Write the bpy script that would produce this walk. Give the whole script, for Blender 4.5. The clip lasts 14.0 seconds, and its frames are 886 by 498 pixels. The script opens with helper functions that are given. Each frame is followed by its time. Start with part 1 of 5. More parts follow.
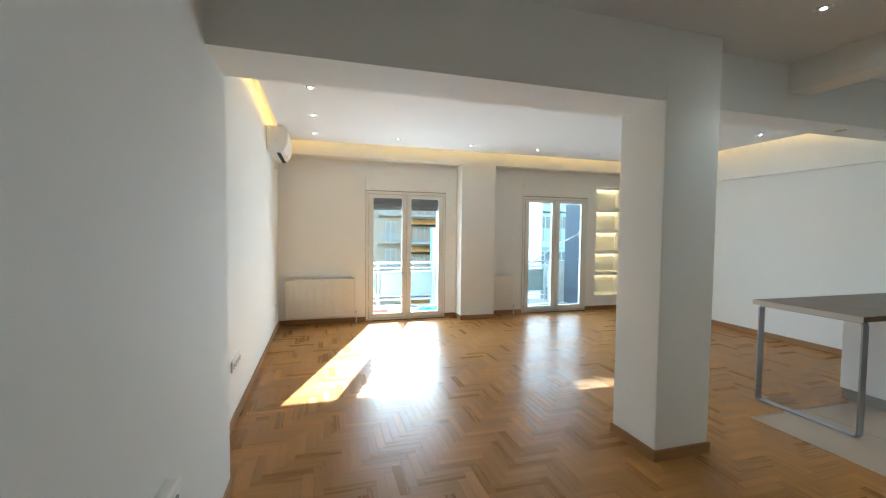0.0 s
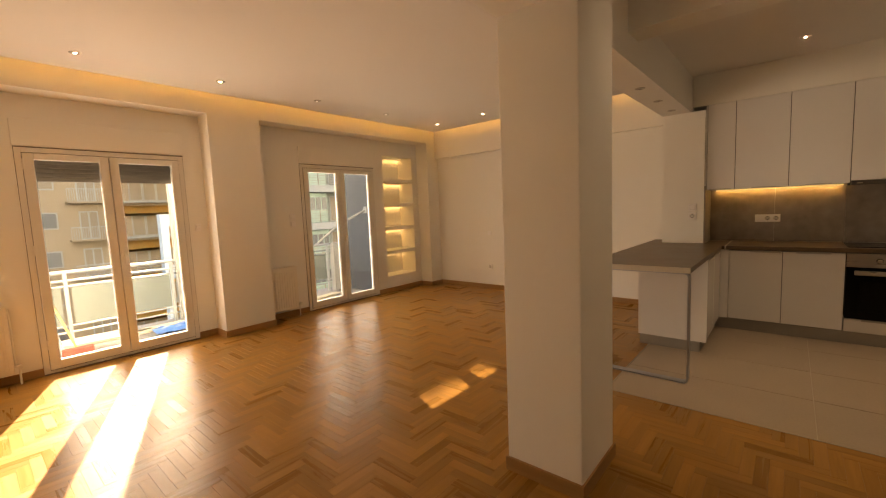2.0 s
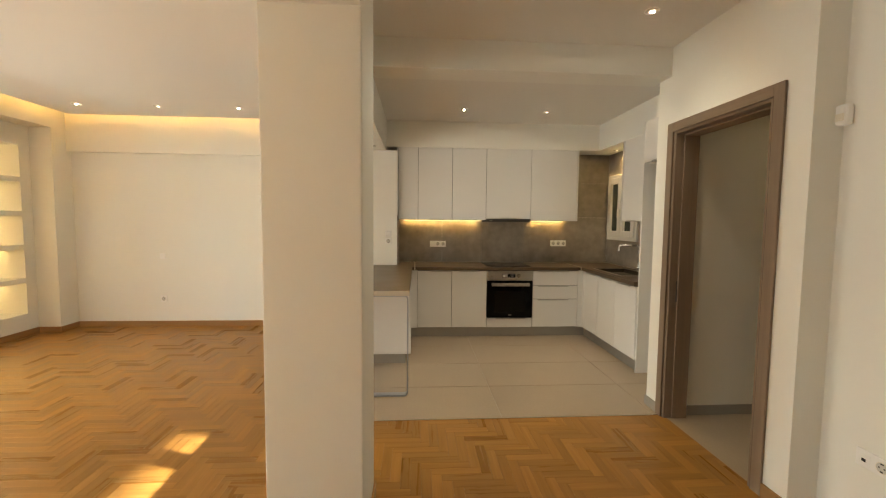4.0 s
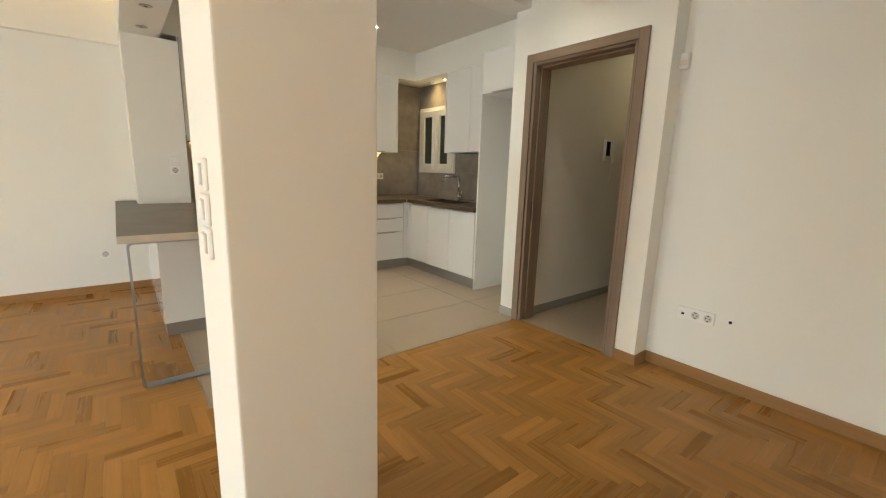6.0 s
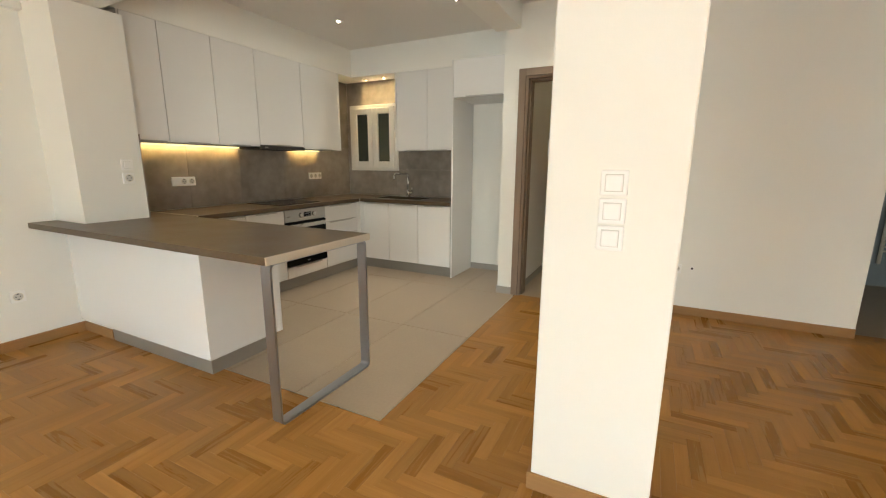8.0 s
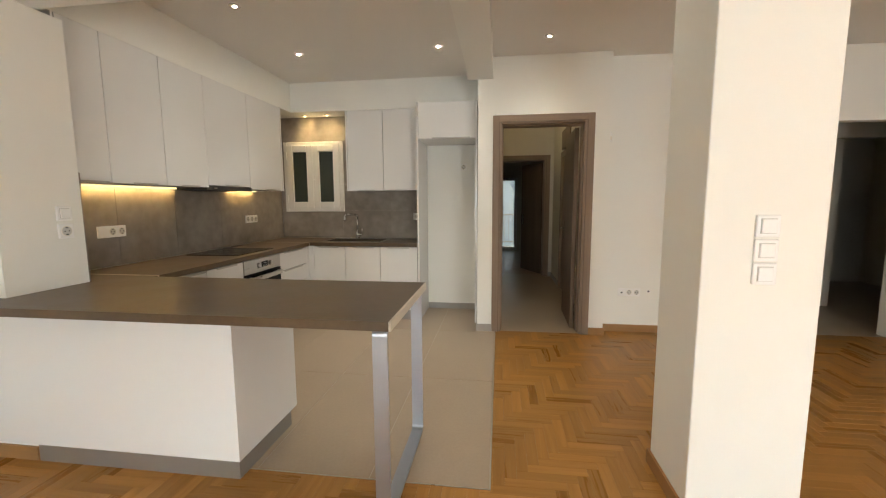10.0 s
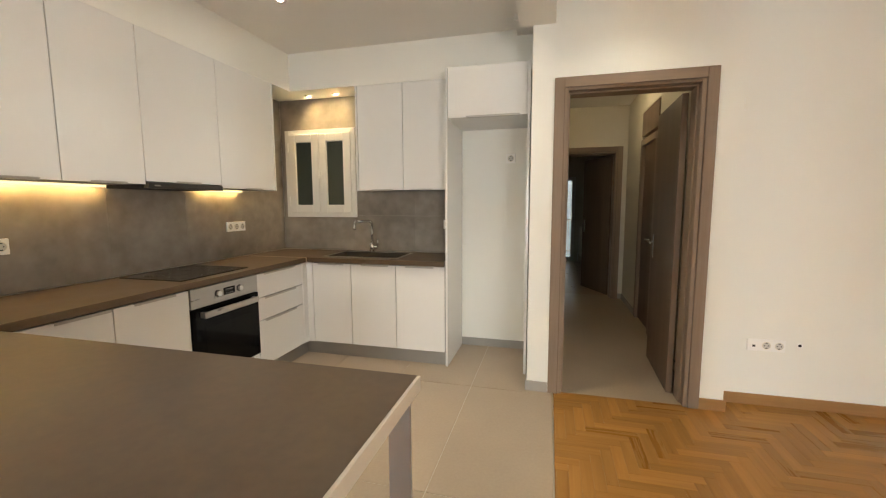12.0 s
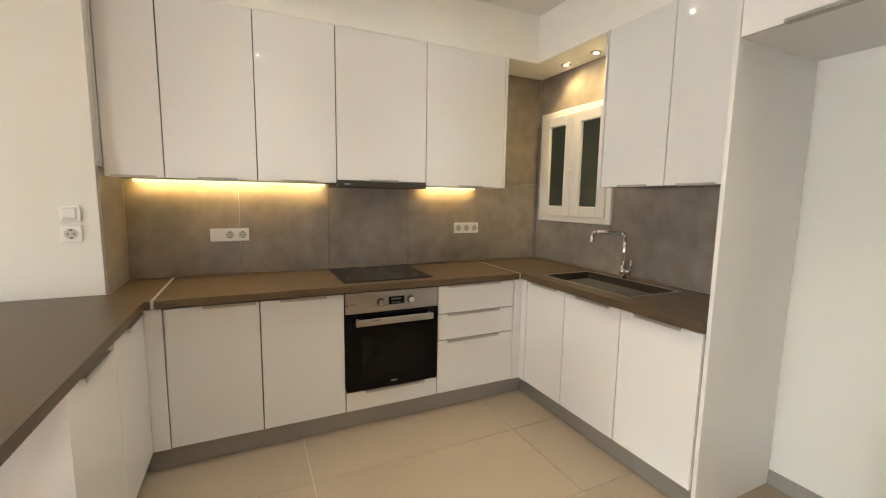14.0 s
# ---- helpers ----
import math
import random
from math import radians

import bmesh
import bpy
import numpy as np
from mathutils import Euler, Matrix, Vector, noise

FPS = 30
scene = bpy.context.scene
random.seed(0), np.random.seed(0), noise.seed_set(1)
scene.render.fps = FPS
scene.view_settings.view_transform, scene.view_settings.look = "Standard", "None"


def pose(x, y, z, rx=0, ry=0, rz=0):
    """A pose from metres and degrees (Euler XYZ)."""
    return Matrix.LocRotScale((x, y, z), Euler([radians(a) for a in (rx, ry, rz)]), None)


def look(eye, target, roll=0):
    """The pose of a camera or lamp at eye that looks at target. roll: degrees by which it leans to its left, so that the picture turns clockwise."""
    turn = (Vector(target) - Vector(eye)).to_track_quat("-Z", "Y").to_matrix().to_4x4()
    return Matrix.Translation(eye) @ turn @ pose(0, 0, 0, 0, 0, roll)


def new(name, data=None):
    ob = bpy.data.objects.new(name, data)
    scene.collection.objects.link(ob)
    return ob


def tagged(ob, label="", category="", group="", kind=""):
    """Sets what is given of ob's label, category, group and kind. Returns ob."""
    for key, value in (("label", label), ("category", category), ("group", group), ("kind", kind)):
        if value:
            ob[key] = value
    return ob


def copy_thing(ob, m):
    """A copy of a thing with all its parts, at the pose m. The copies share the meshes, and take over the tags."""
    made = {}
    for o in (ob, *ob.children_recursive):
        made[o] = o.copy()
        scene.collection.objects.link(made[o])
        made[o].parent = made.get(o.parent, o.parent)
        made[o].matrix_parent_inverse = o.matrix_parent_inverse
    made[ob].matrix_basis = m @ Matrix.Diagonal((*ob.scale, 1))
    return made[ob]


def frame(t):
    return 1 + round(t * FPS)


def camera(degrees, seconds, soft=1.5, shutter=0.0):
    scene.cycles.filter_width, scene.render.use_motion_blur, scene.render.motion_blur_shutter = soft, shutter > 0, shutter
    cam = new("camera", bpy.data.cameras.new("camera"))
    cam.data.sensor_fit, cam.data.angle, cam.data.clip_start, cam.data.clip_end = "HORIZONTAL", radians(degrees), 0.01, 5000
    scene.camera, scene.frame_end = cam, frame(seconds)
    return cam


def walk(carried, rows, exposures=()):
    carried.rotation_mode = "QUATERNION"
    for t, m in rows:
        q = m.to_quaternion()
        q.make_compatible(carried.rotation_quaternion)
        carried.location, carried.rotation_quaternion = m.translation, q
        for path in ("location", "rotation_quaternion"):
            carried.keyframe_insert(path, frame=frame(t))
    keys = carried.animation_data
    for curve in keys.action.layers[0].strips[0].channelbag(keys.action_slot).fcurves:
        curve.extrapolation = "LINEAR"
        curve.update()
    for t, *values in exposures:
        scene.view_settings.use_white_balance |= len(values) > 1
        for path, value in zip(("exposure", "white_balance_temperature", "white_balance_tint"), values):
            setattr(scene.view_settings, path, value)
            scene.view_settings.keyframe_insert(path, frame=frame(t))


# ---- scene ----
cam = camera(94.5, 14.0, 1.2)
PATH = [
    (0, (0.233, 0.24, 1.507), (0.797, 2.157, 1.418), 0.6),
    (0.5, (0.35, 0.571, 1.545), (1.001, 2.462, 1.531), -0.2),
    (1, (0.435, 0.962, 1.51), (1.275, 2.777, 1.481), -1.2),
    (1.5, (0.429, 1.348, 1.439), (1.586, 2.976, 1.339), -2.1),
    (2, (0.523, 1.65, 1.424), (2.038, 2.941, 1.23), -2.4),
    (2.5, (0.648, 1.876, 1.412), (2.468, 2.663, 1.154), -2.0),
    (3, (0.632, 2.048, 1.38), (2.597, 2.312, 1.121), -1.0),
    (3.5, (0.594, 2.061, 1.497), (2.583, 2.071, 1.283), 0.2),
    (3.7, (0.596, 2.087, 1.501), (2.588, 2.05, 1.327), 0.4),
    (5.8, (1.171, 2.86, 1.308), (2.796, 1.749, 0.958), 1.5),
    (6, (1.26, 2.972, 1.312), (2.797, 1.752, 0.929), 1.7),
    (6.5, (1.505, 3.335, 1.272), (2.866, 1.923, 0.88), 1.6),
    (7, (1.815, 3.673, 1.281), (3.01, 2.123, 0.872), 1.2),
    (7.2, (1.924, 3.816, 1.305), (3.06, 2.224, 0.885), 0.9),
    (9.3, (3.268, 4.61, 1.35), (3.69, 2.678, 1.053), -0.3),
    (9.5, (3.36, 4.594, 1.354), (3.727, 2.648, 1.077), -0.4),
    (10, (3.577, 4.53, 1.382), (3.847, 2.562, 1.15), -0.3),
    (10.5, (3.667, 4.387, 1.496), (3.893, 2.409, 1.307), -0.7),
    (11, (3.657, 4.033, 1.517), (3.883, 2.053, 1.351), -0.5),
    (11.5, (3.68, 3.633, 1.435), (3.985, 1.665, 1.257), -0.3),
    (12, (3.659, 3.247, 1.383), (4.161, 1.323, 1.166), -0.2),
    (12.5, (3.55, 2.84, 1.368), (4.376, 1.038, 1.103), -0.2),
    (13, (3.567, 2.411, 1.342), (4.808, 0.871, 1.049), -0.1),
    (13.5, (3.506, 2.07, 1.341), (5.098, 0.894, 1.055), 0.2),
    (14, (3.436, 1.731, 1.422), (5.23, 0.882, 1.18), 0.9),
]
EXPOSURES = [
    (0, 3.7, 5100, -4),
    (0.5, 3.5, 5800, 1),
    (1, 3.2, 8500, 10),
    (1.5, 3.05, 11300, 22),
    (2, 3.05, 11600, 23),
    (2.5, 3.15, 12600, 27),
    (3, 3.5, 12800, 27),
    (3.7, 3.9, 8400, 6),
    (5.8, 4.2, 6500, 1),
    (6.5, 4.2, 6600, 0),
    (9.5, 4.12, 6550, 5),
    (11, 4.2, 6700, 6),
    (12, 4.45, 6750, 6),
    (14, 4.62, 6550, 5),
]
walk(cam, [(t, look(eye, target, roll)) for t, eye, target, roll in PATH], EXPOSURES)

# ---- world, sun, exposure ----
SUN_EL, SUN_AZ = radians(28.3), radians(20.4)
world = bpy.data.worlds.new("world")
scene.world = world
world.use_nodes = True
_n = world.node_tree.nodes
_sky = _n.new("ShaderNodeTexSky")
_sky.sky_type = "NISHITA"
_sky.sun_disc = False
_sky.sun_elevation, _sky.sun_rotation = SUN_EL, SUN_AZ
world.node_tree.links.new(_sky.outputs[0], _n["Background"].inputs[0])
_n["Background"].inputs[1].default_value = 0.09

sun_data = bpy.data.lights.new("sun", "SUN")
sun_data.energy, sun_data.angle, sun_data.color = 3.6, radians(0.5), (1.0, 0.95, 0.87)
sun = new("sun", sun_data)
sun.matrix_world = look((40 * math.sin(SUN_AZ), 40 * math.cos(SUN_AZ), 40 * math.tan(SUN_EL)), (0, 0, 0))


def window_daylight(x0, x1, z0, z1, y, watts):
    """The sky's light through one balcony door, from the plane of its opening."""
    data = bpy.data.lights.new("window_daylight", "AREA")
    data.shape, data.size, data.size_y = "RECTANGLE", x1 - x0, z1 - z0
    data.energy, data.color = watts, (0.93, 0.95, 1.0)
    lamp = new("window_daylight", data)
    lamp.matrix_world = look(((x0 + x1) / 2, y, (z0 + z1) / 2), ((x0 + x1) / 2, y - 2, (z0 + z1) / 2))


window_daylight(0.97, 2.21, 0.06, 1.86, 7.10, 6.3)
window_daylight(3.80, 5.05, 0.06, 2.08, 7.10, 3.3)

# ---- materials ----


def mat_base(name):
    m = bpy.data.materials.new(name)
    m.use_nodes = True
    return m, m.node_tree.nodes, m.node_tree.links, m.node_tree.nodes["Principled BSDF"]


def surface(name, rgb, rough=0.5, metal=0.0, vary=0.06, scale=6.0, fine=120.0, bump=0.02, coat=0.0, spread=0.0, rough_vary=0.08, stretch=(1, 1, 1), gloss=0.5):
    """Plain painted or solid surface with two scales of variation and a fine relief."""
    m, n, l, b = mat_base(name)
    co = n.new("ShaderNodeTexCoord")
    mp = n.new("ShaderNodeMapping")
    mp.inputs["Scale"].default_value = stretch
    l.new(co.outputs["Object"], mp.inputs[0])
    big, small = n.new("ShaderNodeTexNoise"), n.new("ShaderNodeTexNoise")
    big.inputs["Scale"].default_value, small.inputs["Scale"].default_value = scale, fine
    big.inputs["Detail"].default_value = 4
    for t in (big, small):
        l.new(mp.outputs[0], t.inputs["Vector"])
    mix = n.new("ShaderNodeMixRGB")
    mix.inputs[1].default_value = (*[c * (1 - vary) for c in rgb], 1)
    mix.inputs[2].default_value = (*[min(1, c * (1 + vary)) for c in rgb], 1)
    add = n.new("ShaderNodeMath")
    add.operation = "MULTIPLY_ADD"
    add.inputs[1].default_value, add.inputs[2].default_value = 0.35, 0.0
    l.new(small.outputs[0], add.inputs[0])
    ad2 = n.new("ShaderNodeMath")
    ad2.operation = "MULTIPLY_ADD"
    ad2.inputs[1].default_value = 0.65
    l.new(big.outputs[0], ad2.inputs[0])
    l.new(add.outputs[0], ad2.inputs[2])
    l.new(ad2.outputs[0], mix.inputs[0])
    col = mix.outputs[0]
    if spread:
        info = n.new("ShaderNodeObjectInfo")
        hsv = n.new("ShaderNodeHueSaturation")
        rng = n.new("ShaderNodeMapRange")
        rng.inputs[3].default_value, rng.inputs[4].default_value = 1 - spread, 1 + spread
        l.new(info.outputs["Random"], rng.inputs[0])
        l.new(rng.outputs[0], hsv.inputs["Value"])
        l.new(col, hsv.inputs["Color"])
        col = hsv.outputs[0]
    l.new(col, b.inputs["Base Color"])
    rr = n.new("ShaderNodeMapRange")
    rr.inputs[3].default_value, rr.inputs[4].default_value = max(0.02, rough - rough_vary), min(1, rough + rough_vary)
    l.new(big.outputs[0], rr.inputs[0])
    l.new(rr.outputs[0], b.inputs["Roughness"])
    b.inputs["Metallic"].default_value = metal
    b.inputs["Coat Weight"].default_value = coat
    b.inputs["Specular IOR Level"].default_value = gloss
    if bump:
        bp = n.new("ShaderNodeBump")
        bp.inputs["Strength"].default_value, bp.inputs["Distance"].default_value = bump, 0.01
        l.new(small.outputs[0], bp.inputs["Height"])
        l.new(bp.outputs[0], b.inputs["Normal"])
    return m


def wood(name, light, dark, rough=0.4, axis=0, spread=0.25, per="object", fine=1.0):
    """Grain that runs along one axis of the object."""
    m, n, l, b = mat_base(name)
    co = n.new("ShaderNodeTexCoord")
    mp = n.new("ShaderNodeMapping")
    sc = [38.0 * fine] * 3
    sc[axis] = 2.2 * fine
    mp.inputs["Scale"].default_value = sc
    if per == "object":
        info = n.new("ShaderNodeObjectInfo")
        rnd = info.outputs["Random"]
    else:
        info = n.new("ShaderNodeNewGeometry")
        rnd = info.outputs["Random Per Island"]
    off = n.new("ShaderNodeVectorMath")
    off.operation = "MULTIPLY_ADD"
    comb = n.new("ShaderNodeCombineXYZ")
    for i in range(3):
        l.new(rnd, comb.inputs[i])
    off.inputs[1].default_value = (37, 53, 29)
    l.new(comb.outputs[0], off.inputs[0])
    l.new(co.outputs["Object"], off.inputs[2])
    l.new(off.outputs[0], mp.inputs[0])
    a, c = n.new("ShaderNodeTexNoise"), n.new("ShaderNodeTexNoise")
    a.inputs["Scale"].default_value, a.inputs["Detail"].default_value, a.inputs["Roughness"].default_value = 1.0, 6, 0.65
    c.inputs["Scale"].default_value = 0.22
    a.inputs["Distortion"].default_value = 0.6
    l.new(mp.outputs[0], a.inputs["Vector"])
    l.new(mp.outputs[0], c.inputs["Vector"])
    ramp = n.new("ShaderNodeValToRGB")
    ramp.color_ramp.elements[0].position, ramp.color_ramp.elements[1].position = 0.26, 0.70
    ramp.color_ramp.elements[0].color, ramp.color_ramp.elements[1].color = (*dark, 1), (*light, 1)
    mixv = n.new("ShaderNodeMath")
    mixv.operation = "MULTIPLY_ADD"
    mixv.inputs[1].default_value = 0.5
    half = n.new("ShaderNodeMath")
    half.operation = "MULTIPLY"
    half.inputs[1].default_value = 0.5
    l.new(c.outputs[0], half.inputs[0])
    l.new(a.outputs[0], mixv.inputs[0])
    l.new(half.outputs[0], mixv.inputs[2])
    l.new(mixv.outputs[0], ramp.inputs[0])
    hsv = n.new("ShaderNodeHueSaturation")
    rng = n.new("ShaderNodeMapRange")
    rng.inputs[3].default_value, rng.inputs[4].default_value = 1 - spread, 1 + spread
    l.new(rnd, rng.inputs[0])
    l.new(rng.outputs[0], hsv.inputs["Value"])
    l.new(ramp.outputs[0], hsv.inputs["Color"])
    l.new(hsv.outputs[0], b.inputs["Base Color"])
    rr = n.new("ShaderNodeMapRange")
    rr.inputs[3].default_value, rr.inputs[4].default_value = rough - 0.06, rough + 0.08
    l.new(a.outputs[0], rr.inputs[0])
    own = n.new("ShaderNodeMath")
    own.operation = "MULTIPLY_ADD"
    own.inputs[1].default_value = spread * 0.6
    l.new(rnd, own.inputs[0])
    l.new(rr.outputs[0], own.inputs[2])
    l.new(own.outputs[0], b.inputs["Roughness"])
    bp = n.new("ShaderNodeBump")
    b.inputs["Specular IOR Level"].default_value = 0.18
    bp.inputs["Strength"].default_value, bp.inputs["Distance"].default_value = 0.06, 0.004
    l.new(a.outputs[0], bp.inputs["Height"])
    l.new(bp.outputs[0], b.inputs["Normal"])
    return m


def glow(name, rgb, strength):
    m, n, l, b = mat_base(name)
    b.inputs["Base Color"].default_value = (*rgb, 1)
    b.inputs["Emission Color"].default_value = (*rgb, 1)
    b.inputs["Emission Strength"].default_value = strength
    return m


def clear(name, rgb=(0.96, 0.985, 0.975)):
    """Thin window glass: straight through, with a clear Fresnel reflection."""
    m, n, l, b = mat_base(name)
    n.remove(b)
    see, gloss, mix, fr = n.new("ShaderNodeBsdfTransparent"), n.new("ShaderNodeBsdfGlossy"), n.new("ShaderNodeMixShader"), n.new("ShaderNodeFresnel")
    see.inputs[0].default_value = (*rgb, 1)
    gloss.inputs["Roughness"].default_value = 0.01
    fr.inputs[0].default_value = 1.35
    l.new(fr.outputs[0], mix.inputs[0])
    l.new(see.outputs[0], mix.inputs[1])
    l.new(gloss.outputs[0], mix.inputs[2])
    l.new(mix.outputs[0], n["Material Output"].inputs[0])
    return m


PAINT = surface("wall_paint", (0.86, 0.85, 0.795), 0.75, vary=0.025, scale=2.2, fine=260, bump=0.05)
# Wall paint darkened and browned: the back rooms' dimness put into the colour.
DIM_PAINT = surface("dimmed_wall_paint", (0.66, 0.61, 0.51), 0.8, vary=0.03, scale=2.2, fine=260, bump=0.05)
CEIL = surface("ceiling_paint", (0.82, 0.80, 0.755), 0.85, vary=0.02, scale=1.5, fine=200, bump=0.03)
OAK_X = wood("oak_plank_x", (0.42, 0.212, 0.058), (0.245, 0.110, 0.022), 0.25, 0, 0.21)
OAK_Y = wood("oak_plank_y", (0.42, 0.212, 0.058), (0.245, 0.110, 0.022), 0.25, 1, 0.21)
OAK_REST_X = wood("oak_planks_x", (0.42, 0.212, 0.058), (0.245, 0.110, 0.022), 0.25, 0, 0.21, "island")
OAK_REST_Y = wood("oak_planks_y", (0.42, 0.212, 0.058), (0.245, 0.110, 0.022), 0.25, 1, 0.21, "island")
SUBFLOOR = surface("subfloor", (0.10, 0.055, 0.025), 0.8, vary=0.2)
SKIRT_X = wood("skirting_oak_x", (0.42, 0.235, 0.10), (0.29, 0.155, 0.062), 0.4, 0, 0.06)
SKIRT_Y = wood("skirting_oak_y", (0.42, 0.235, 0.10), (0.29, 0.155, 0.062), 0.4, 1, 0.06)
TILE = surface("floor_tile", (0.39, 0.308, 0.222), 0.36, vary=0.24, scale=1.6, fine=60, bump=0.015, spread=0.03)
GROUT = surface("grout", (0.54, 0.49, 0.41), 0.9, vary=0.08, fine=300)
TILE_SKIRT = surface("tile_skirting", (0.34, 0.315, 0.285), 0.5, vary=0.06, scale=3)
SPLASH = surface("concrete_tile", (0.275, 0.242, 0.207), 0.38, vary=0.85, scale=2.4, fine=11, bump=0.02, spread=0.05)
LACQUER = surface("white_lacquer", (0.80, 0.79, 0.77), 0.03, vary=0.01, scale=1, fine=30, bump=0.0, rough_vary=0.008)
CARCASS = surface("white_melamine", (0.74, 0.73, 0.71), 0.45, vary=0.02, bump=0.01)
# Near-black cabinet bodies: shade in the gaps between fronts, put into colour.
GAP_SHADE = surface("cabinet_edge_shadow", (0.10, 0.095, 0.09), 0.6, vary=0.05)
WORKTOP = surface("worktop_laminate", (0.096, 0.062, 0.034), 0.36, vary=0.6, scale=4, fine=34, bump=0.012)
TOP_EDGE = surface("worktop_edge", (0.58, 0.53, 0.45), 0.5, vary=0.08)
STEEL = surface("brushed_steel", (0.45, 0.435, 0.41), 0.30, 1.0, vary=0.08, scale=3, fine=220, bump=0.015, stretch=(1, 1, 12))
LEG_STEEL = surface("satin_leg_steel", (0.42, 0.45, 0.51), 0.33, 0.95, vary=0.04, scale=3, fine=200, bump=0.0, rough_vary=0.03)
DARK_STEEL = surface("dark_steel", (0.10, 0.095, 0.09), 0.32, 0.8, vary=0.06, bump=0.0)
HANDLE = surface("edge_handle_metal", (0.46, 0.445, 0.42), 0.35, 0.9, vary=0.05, bump=0.0)
ALU = surface("grey_plinth", (0.36, 0.345, 0.32), 0.38, 0.55, vary=0.05, scale=3, fine=160, bump=0.01, stretch=(1, 1, 10))
CHROME = surface("chrome", (0.78, 0.78, 0.78), 0.08, 1.0, vary=0.02, bump=0.0, rough_vary=0.03)
BLACK_GLASS = surface("black_glass", (0.003, 0.003, 0.0035), 0.05, vary=0.1, bump=0.0, rough_vary=0.02, gloss=0.14)
HOB = surface("hob_glass", (0.008, 0.007, 0.006), 0.09, vary=0.15, bump=0.0)
DARK = surface("dark_gap", (0.012, 0.012, 0.012), 0.8, vary=0.2)
PVC = surface("white_pvc", (0.78, 0.76, 0.70), 0.32, vary=0.02, scale=3, bump=0.008)
# Greyer plastic: shade of socket wells and rocker gaps put into the colour.
PLATE_SHADE = surface("plate_recess_shade", (0.58, 0.565, 0.53), 0.5, vary=0.03, bump=0.0)
PLASTIC = surface("white_plastic", (0.90, 0.89, 0.87), 0.3, vary=0.02, bump=0.0)
SHUTTER = surface("shutter_slats", (0.075, 0.055, 0.042), 0.55, vary=0.15)
RUBBER = surface("rubber_seal", (0.03, 0.03, 0.03), 0.7, vary=0.1)
# Brown of the strips that paint shadow gaps round door frames and sashes.
GAP_LINE = surface("frame_gap_shade", (0.16, 0.12, 0.085), 0.7, vary=0.15)
GLASS = clear("window_glass")
FROST = surface("dark_frosted_glass", (0.045, 0.055, 0.045), 0.14, vary=0.15, scale=2, bump=0.0)
DOOR_Z = wood("door_veneer", (0.31, 0.232, 0.172), (0.215, 0.155, 0.112), 0.45, 2, 0.04)
DOOR_X = wood("door_veneer_cross", (0.31, 0.232, 0.172), (0.215, 0.155, 0.112), 0.45, 0, 0.04)
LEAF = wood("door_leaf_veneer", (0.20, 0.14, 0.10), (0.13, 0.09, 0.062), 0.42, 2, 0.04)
ENAMEL = surface("radiator_enamel", (0.84, 0.79, 0.69), 0.3, vary=0.015, bump=0.01)
LED = glow("led_strip", (1.0, 0.58, 0.18), 1.3)
LED_SHELF = glow("led_strip_shelf", (1.0, 0.70, 0.34), 0.75)
LED_K = glow("led_strip_kitchen", (1.0, 0.66, 0.26), 2.7)
LED_DIFF = glow("led_diffuser", (1.0, 0.83, 0.44), 0.075)
BULB = glow("downlight_bulb", (1.0, 0.91, 0.76), 26)
HALL_BULB = glow("hall_downlight_bulb", (1.0, 0.92, 0.80), 34)
KITCHEN_BULB = glow("kitchen_downlight_bulb", (1.0, 0.92, 0.82), 60)
WARM_BULB = glow("warm_bulb", (1.0, 0.72, 0.34), 25)
SATIN = surface("satin_nickel", (0.50, 0.47, 0.42), 0.3, 1.0, vary=0.05, bump=0.0)
CONCRETE = surface("balcony_concrete", (0.26, 0.255, 0.25), 0.85, vary=0.12, scale=4, fine=90, bump=0.08)

# ---- mesh helpers ----
ORIGIN = {}


def box(bm, x0, x1, y0, y1, z0, z1, bevel=0.0, seg=2):
    """A box between two corners, with rounded edges if asked."""
    x0, x1 = min(x0, x1), max(x0, x1)
    y0, y1 = min(y0, y1), max(y0, y1)
    z0, z1 = min(z0, z1), max(z0, z1)
    v = [bm.verts.new((x, y, z)) for x in (x0, x1) for y in (y0, y1) for z in (z0, z1)]
    fs = [bm.faces.new([v[i] for i in q]) for q in ((0, 1, 3, 2), (4, 6, 7, 5), (0, 4, 5, 1), (2, 3, 7, 6), (0, 2, 6, 4), (1, 5, 7, 3))]
    if bevel:
        es = {e for f in fs for e in f.edges}
        bmesh.ops.bevel(bm, geom=list(es), offset=bevel, segments=seg, profile=0.5, affect="EDGES")
    return bm


def boxes(*rows, bevel=0.0):
    bm = bmesh.new()
    for r in rows:
        box(bm, *r[:6], bevel=r[6] if len(r) > 6 else bevel)
    return bm


def rod(bm, a, b, r, n=12, r2=None):
    """A round bar from a to b."""
    a, b = Vector(a), Vector(b)
    d = b - a
    m = Matrix.Translation((a + b) / 2) @ d.to_track_quat("Z", "Y").to_matrix().to_4x4()
    bmesh.ops.create_cone(bm, cap_ends=True, segments=n, radius1=r, radius2=r if r2 is None else r2, depth=d.length, matrix=m)
    return bm


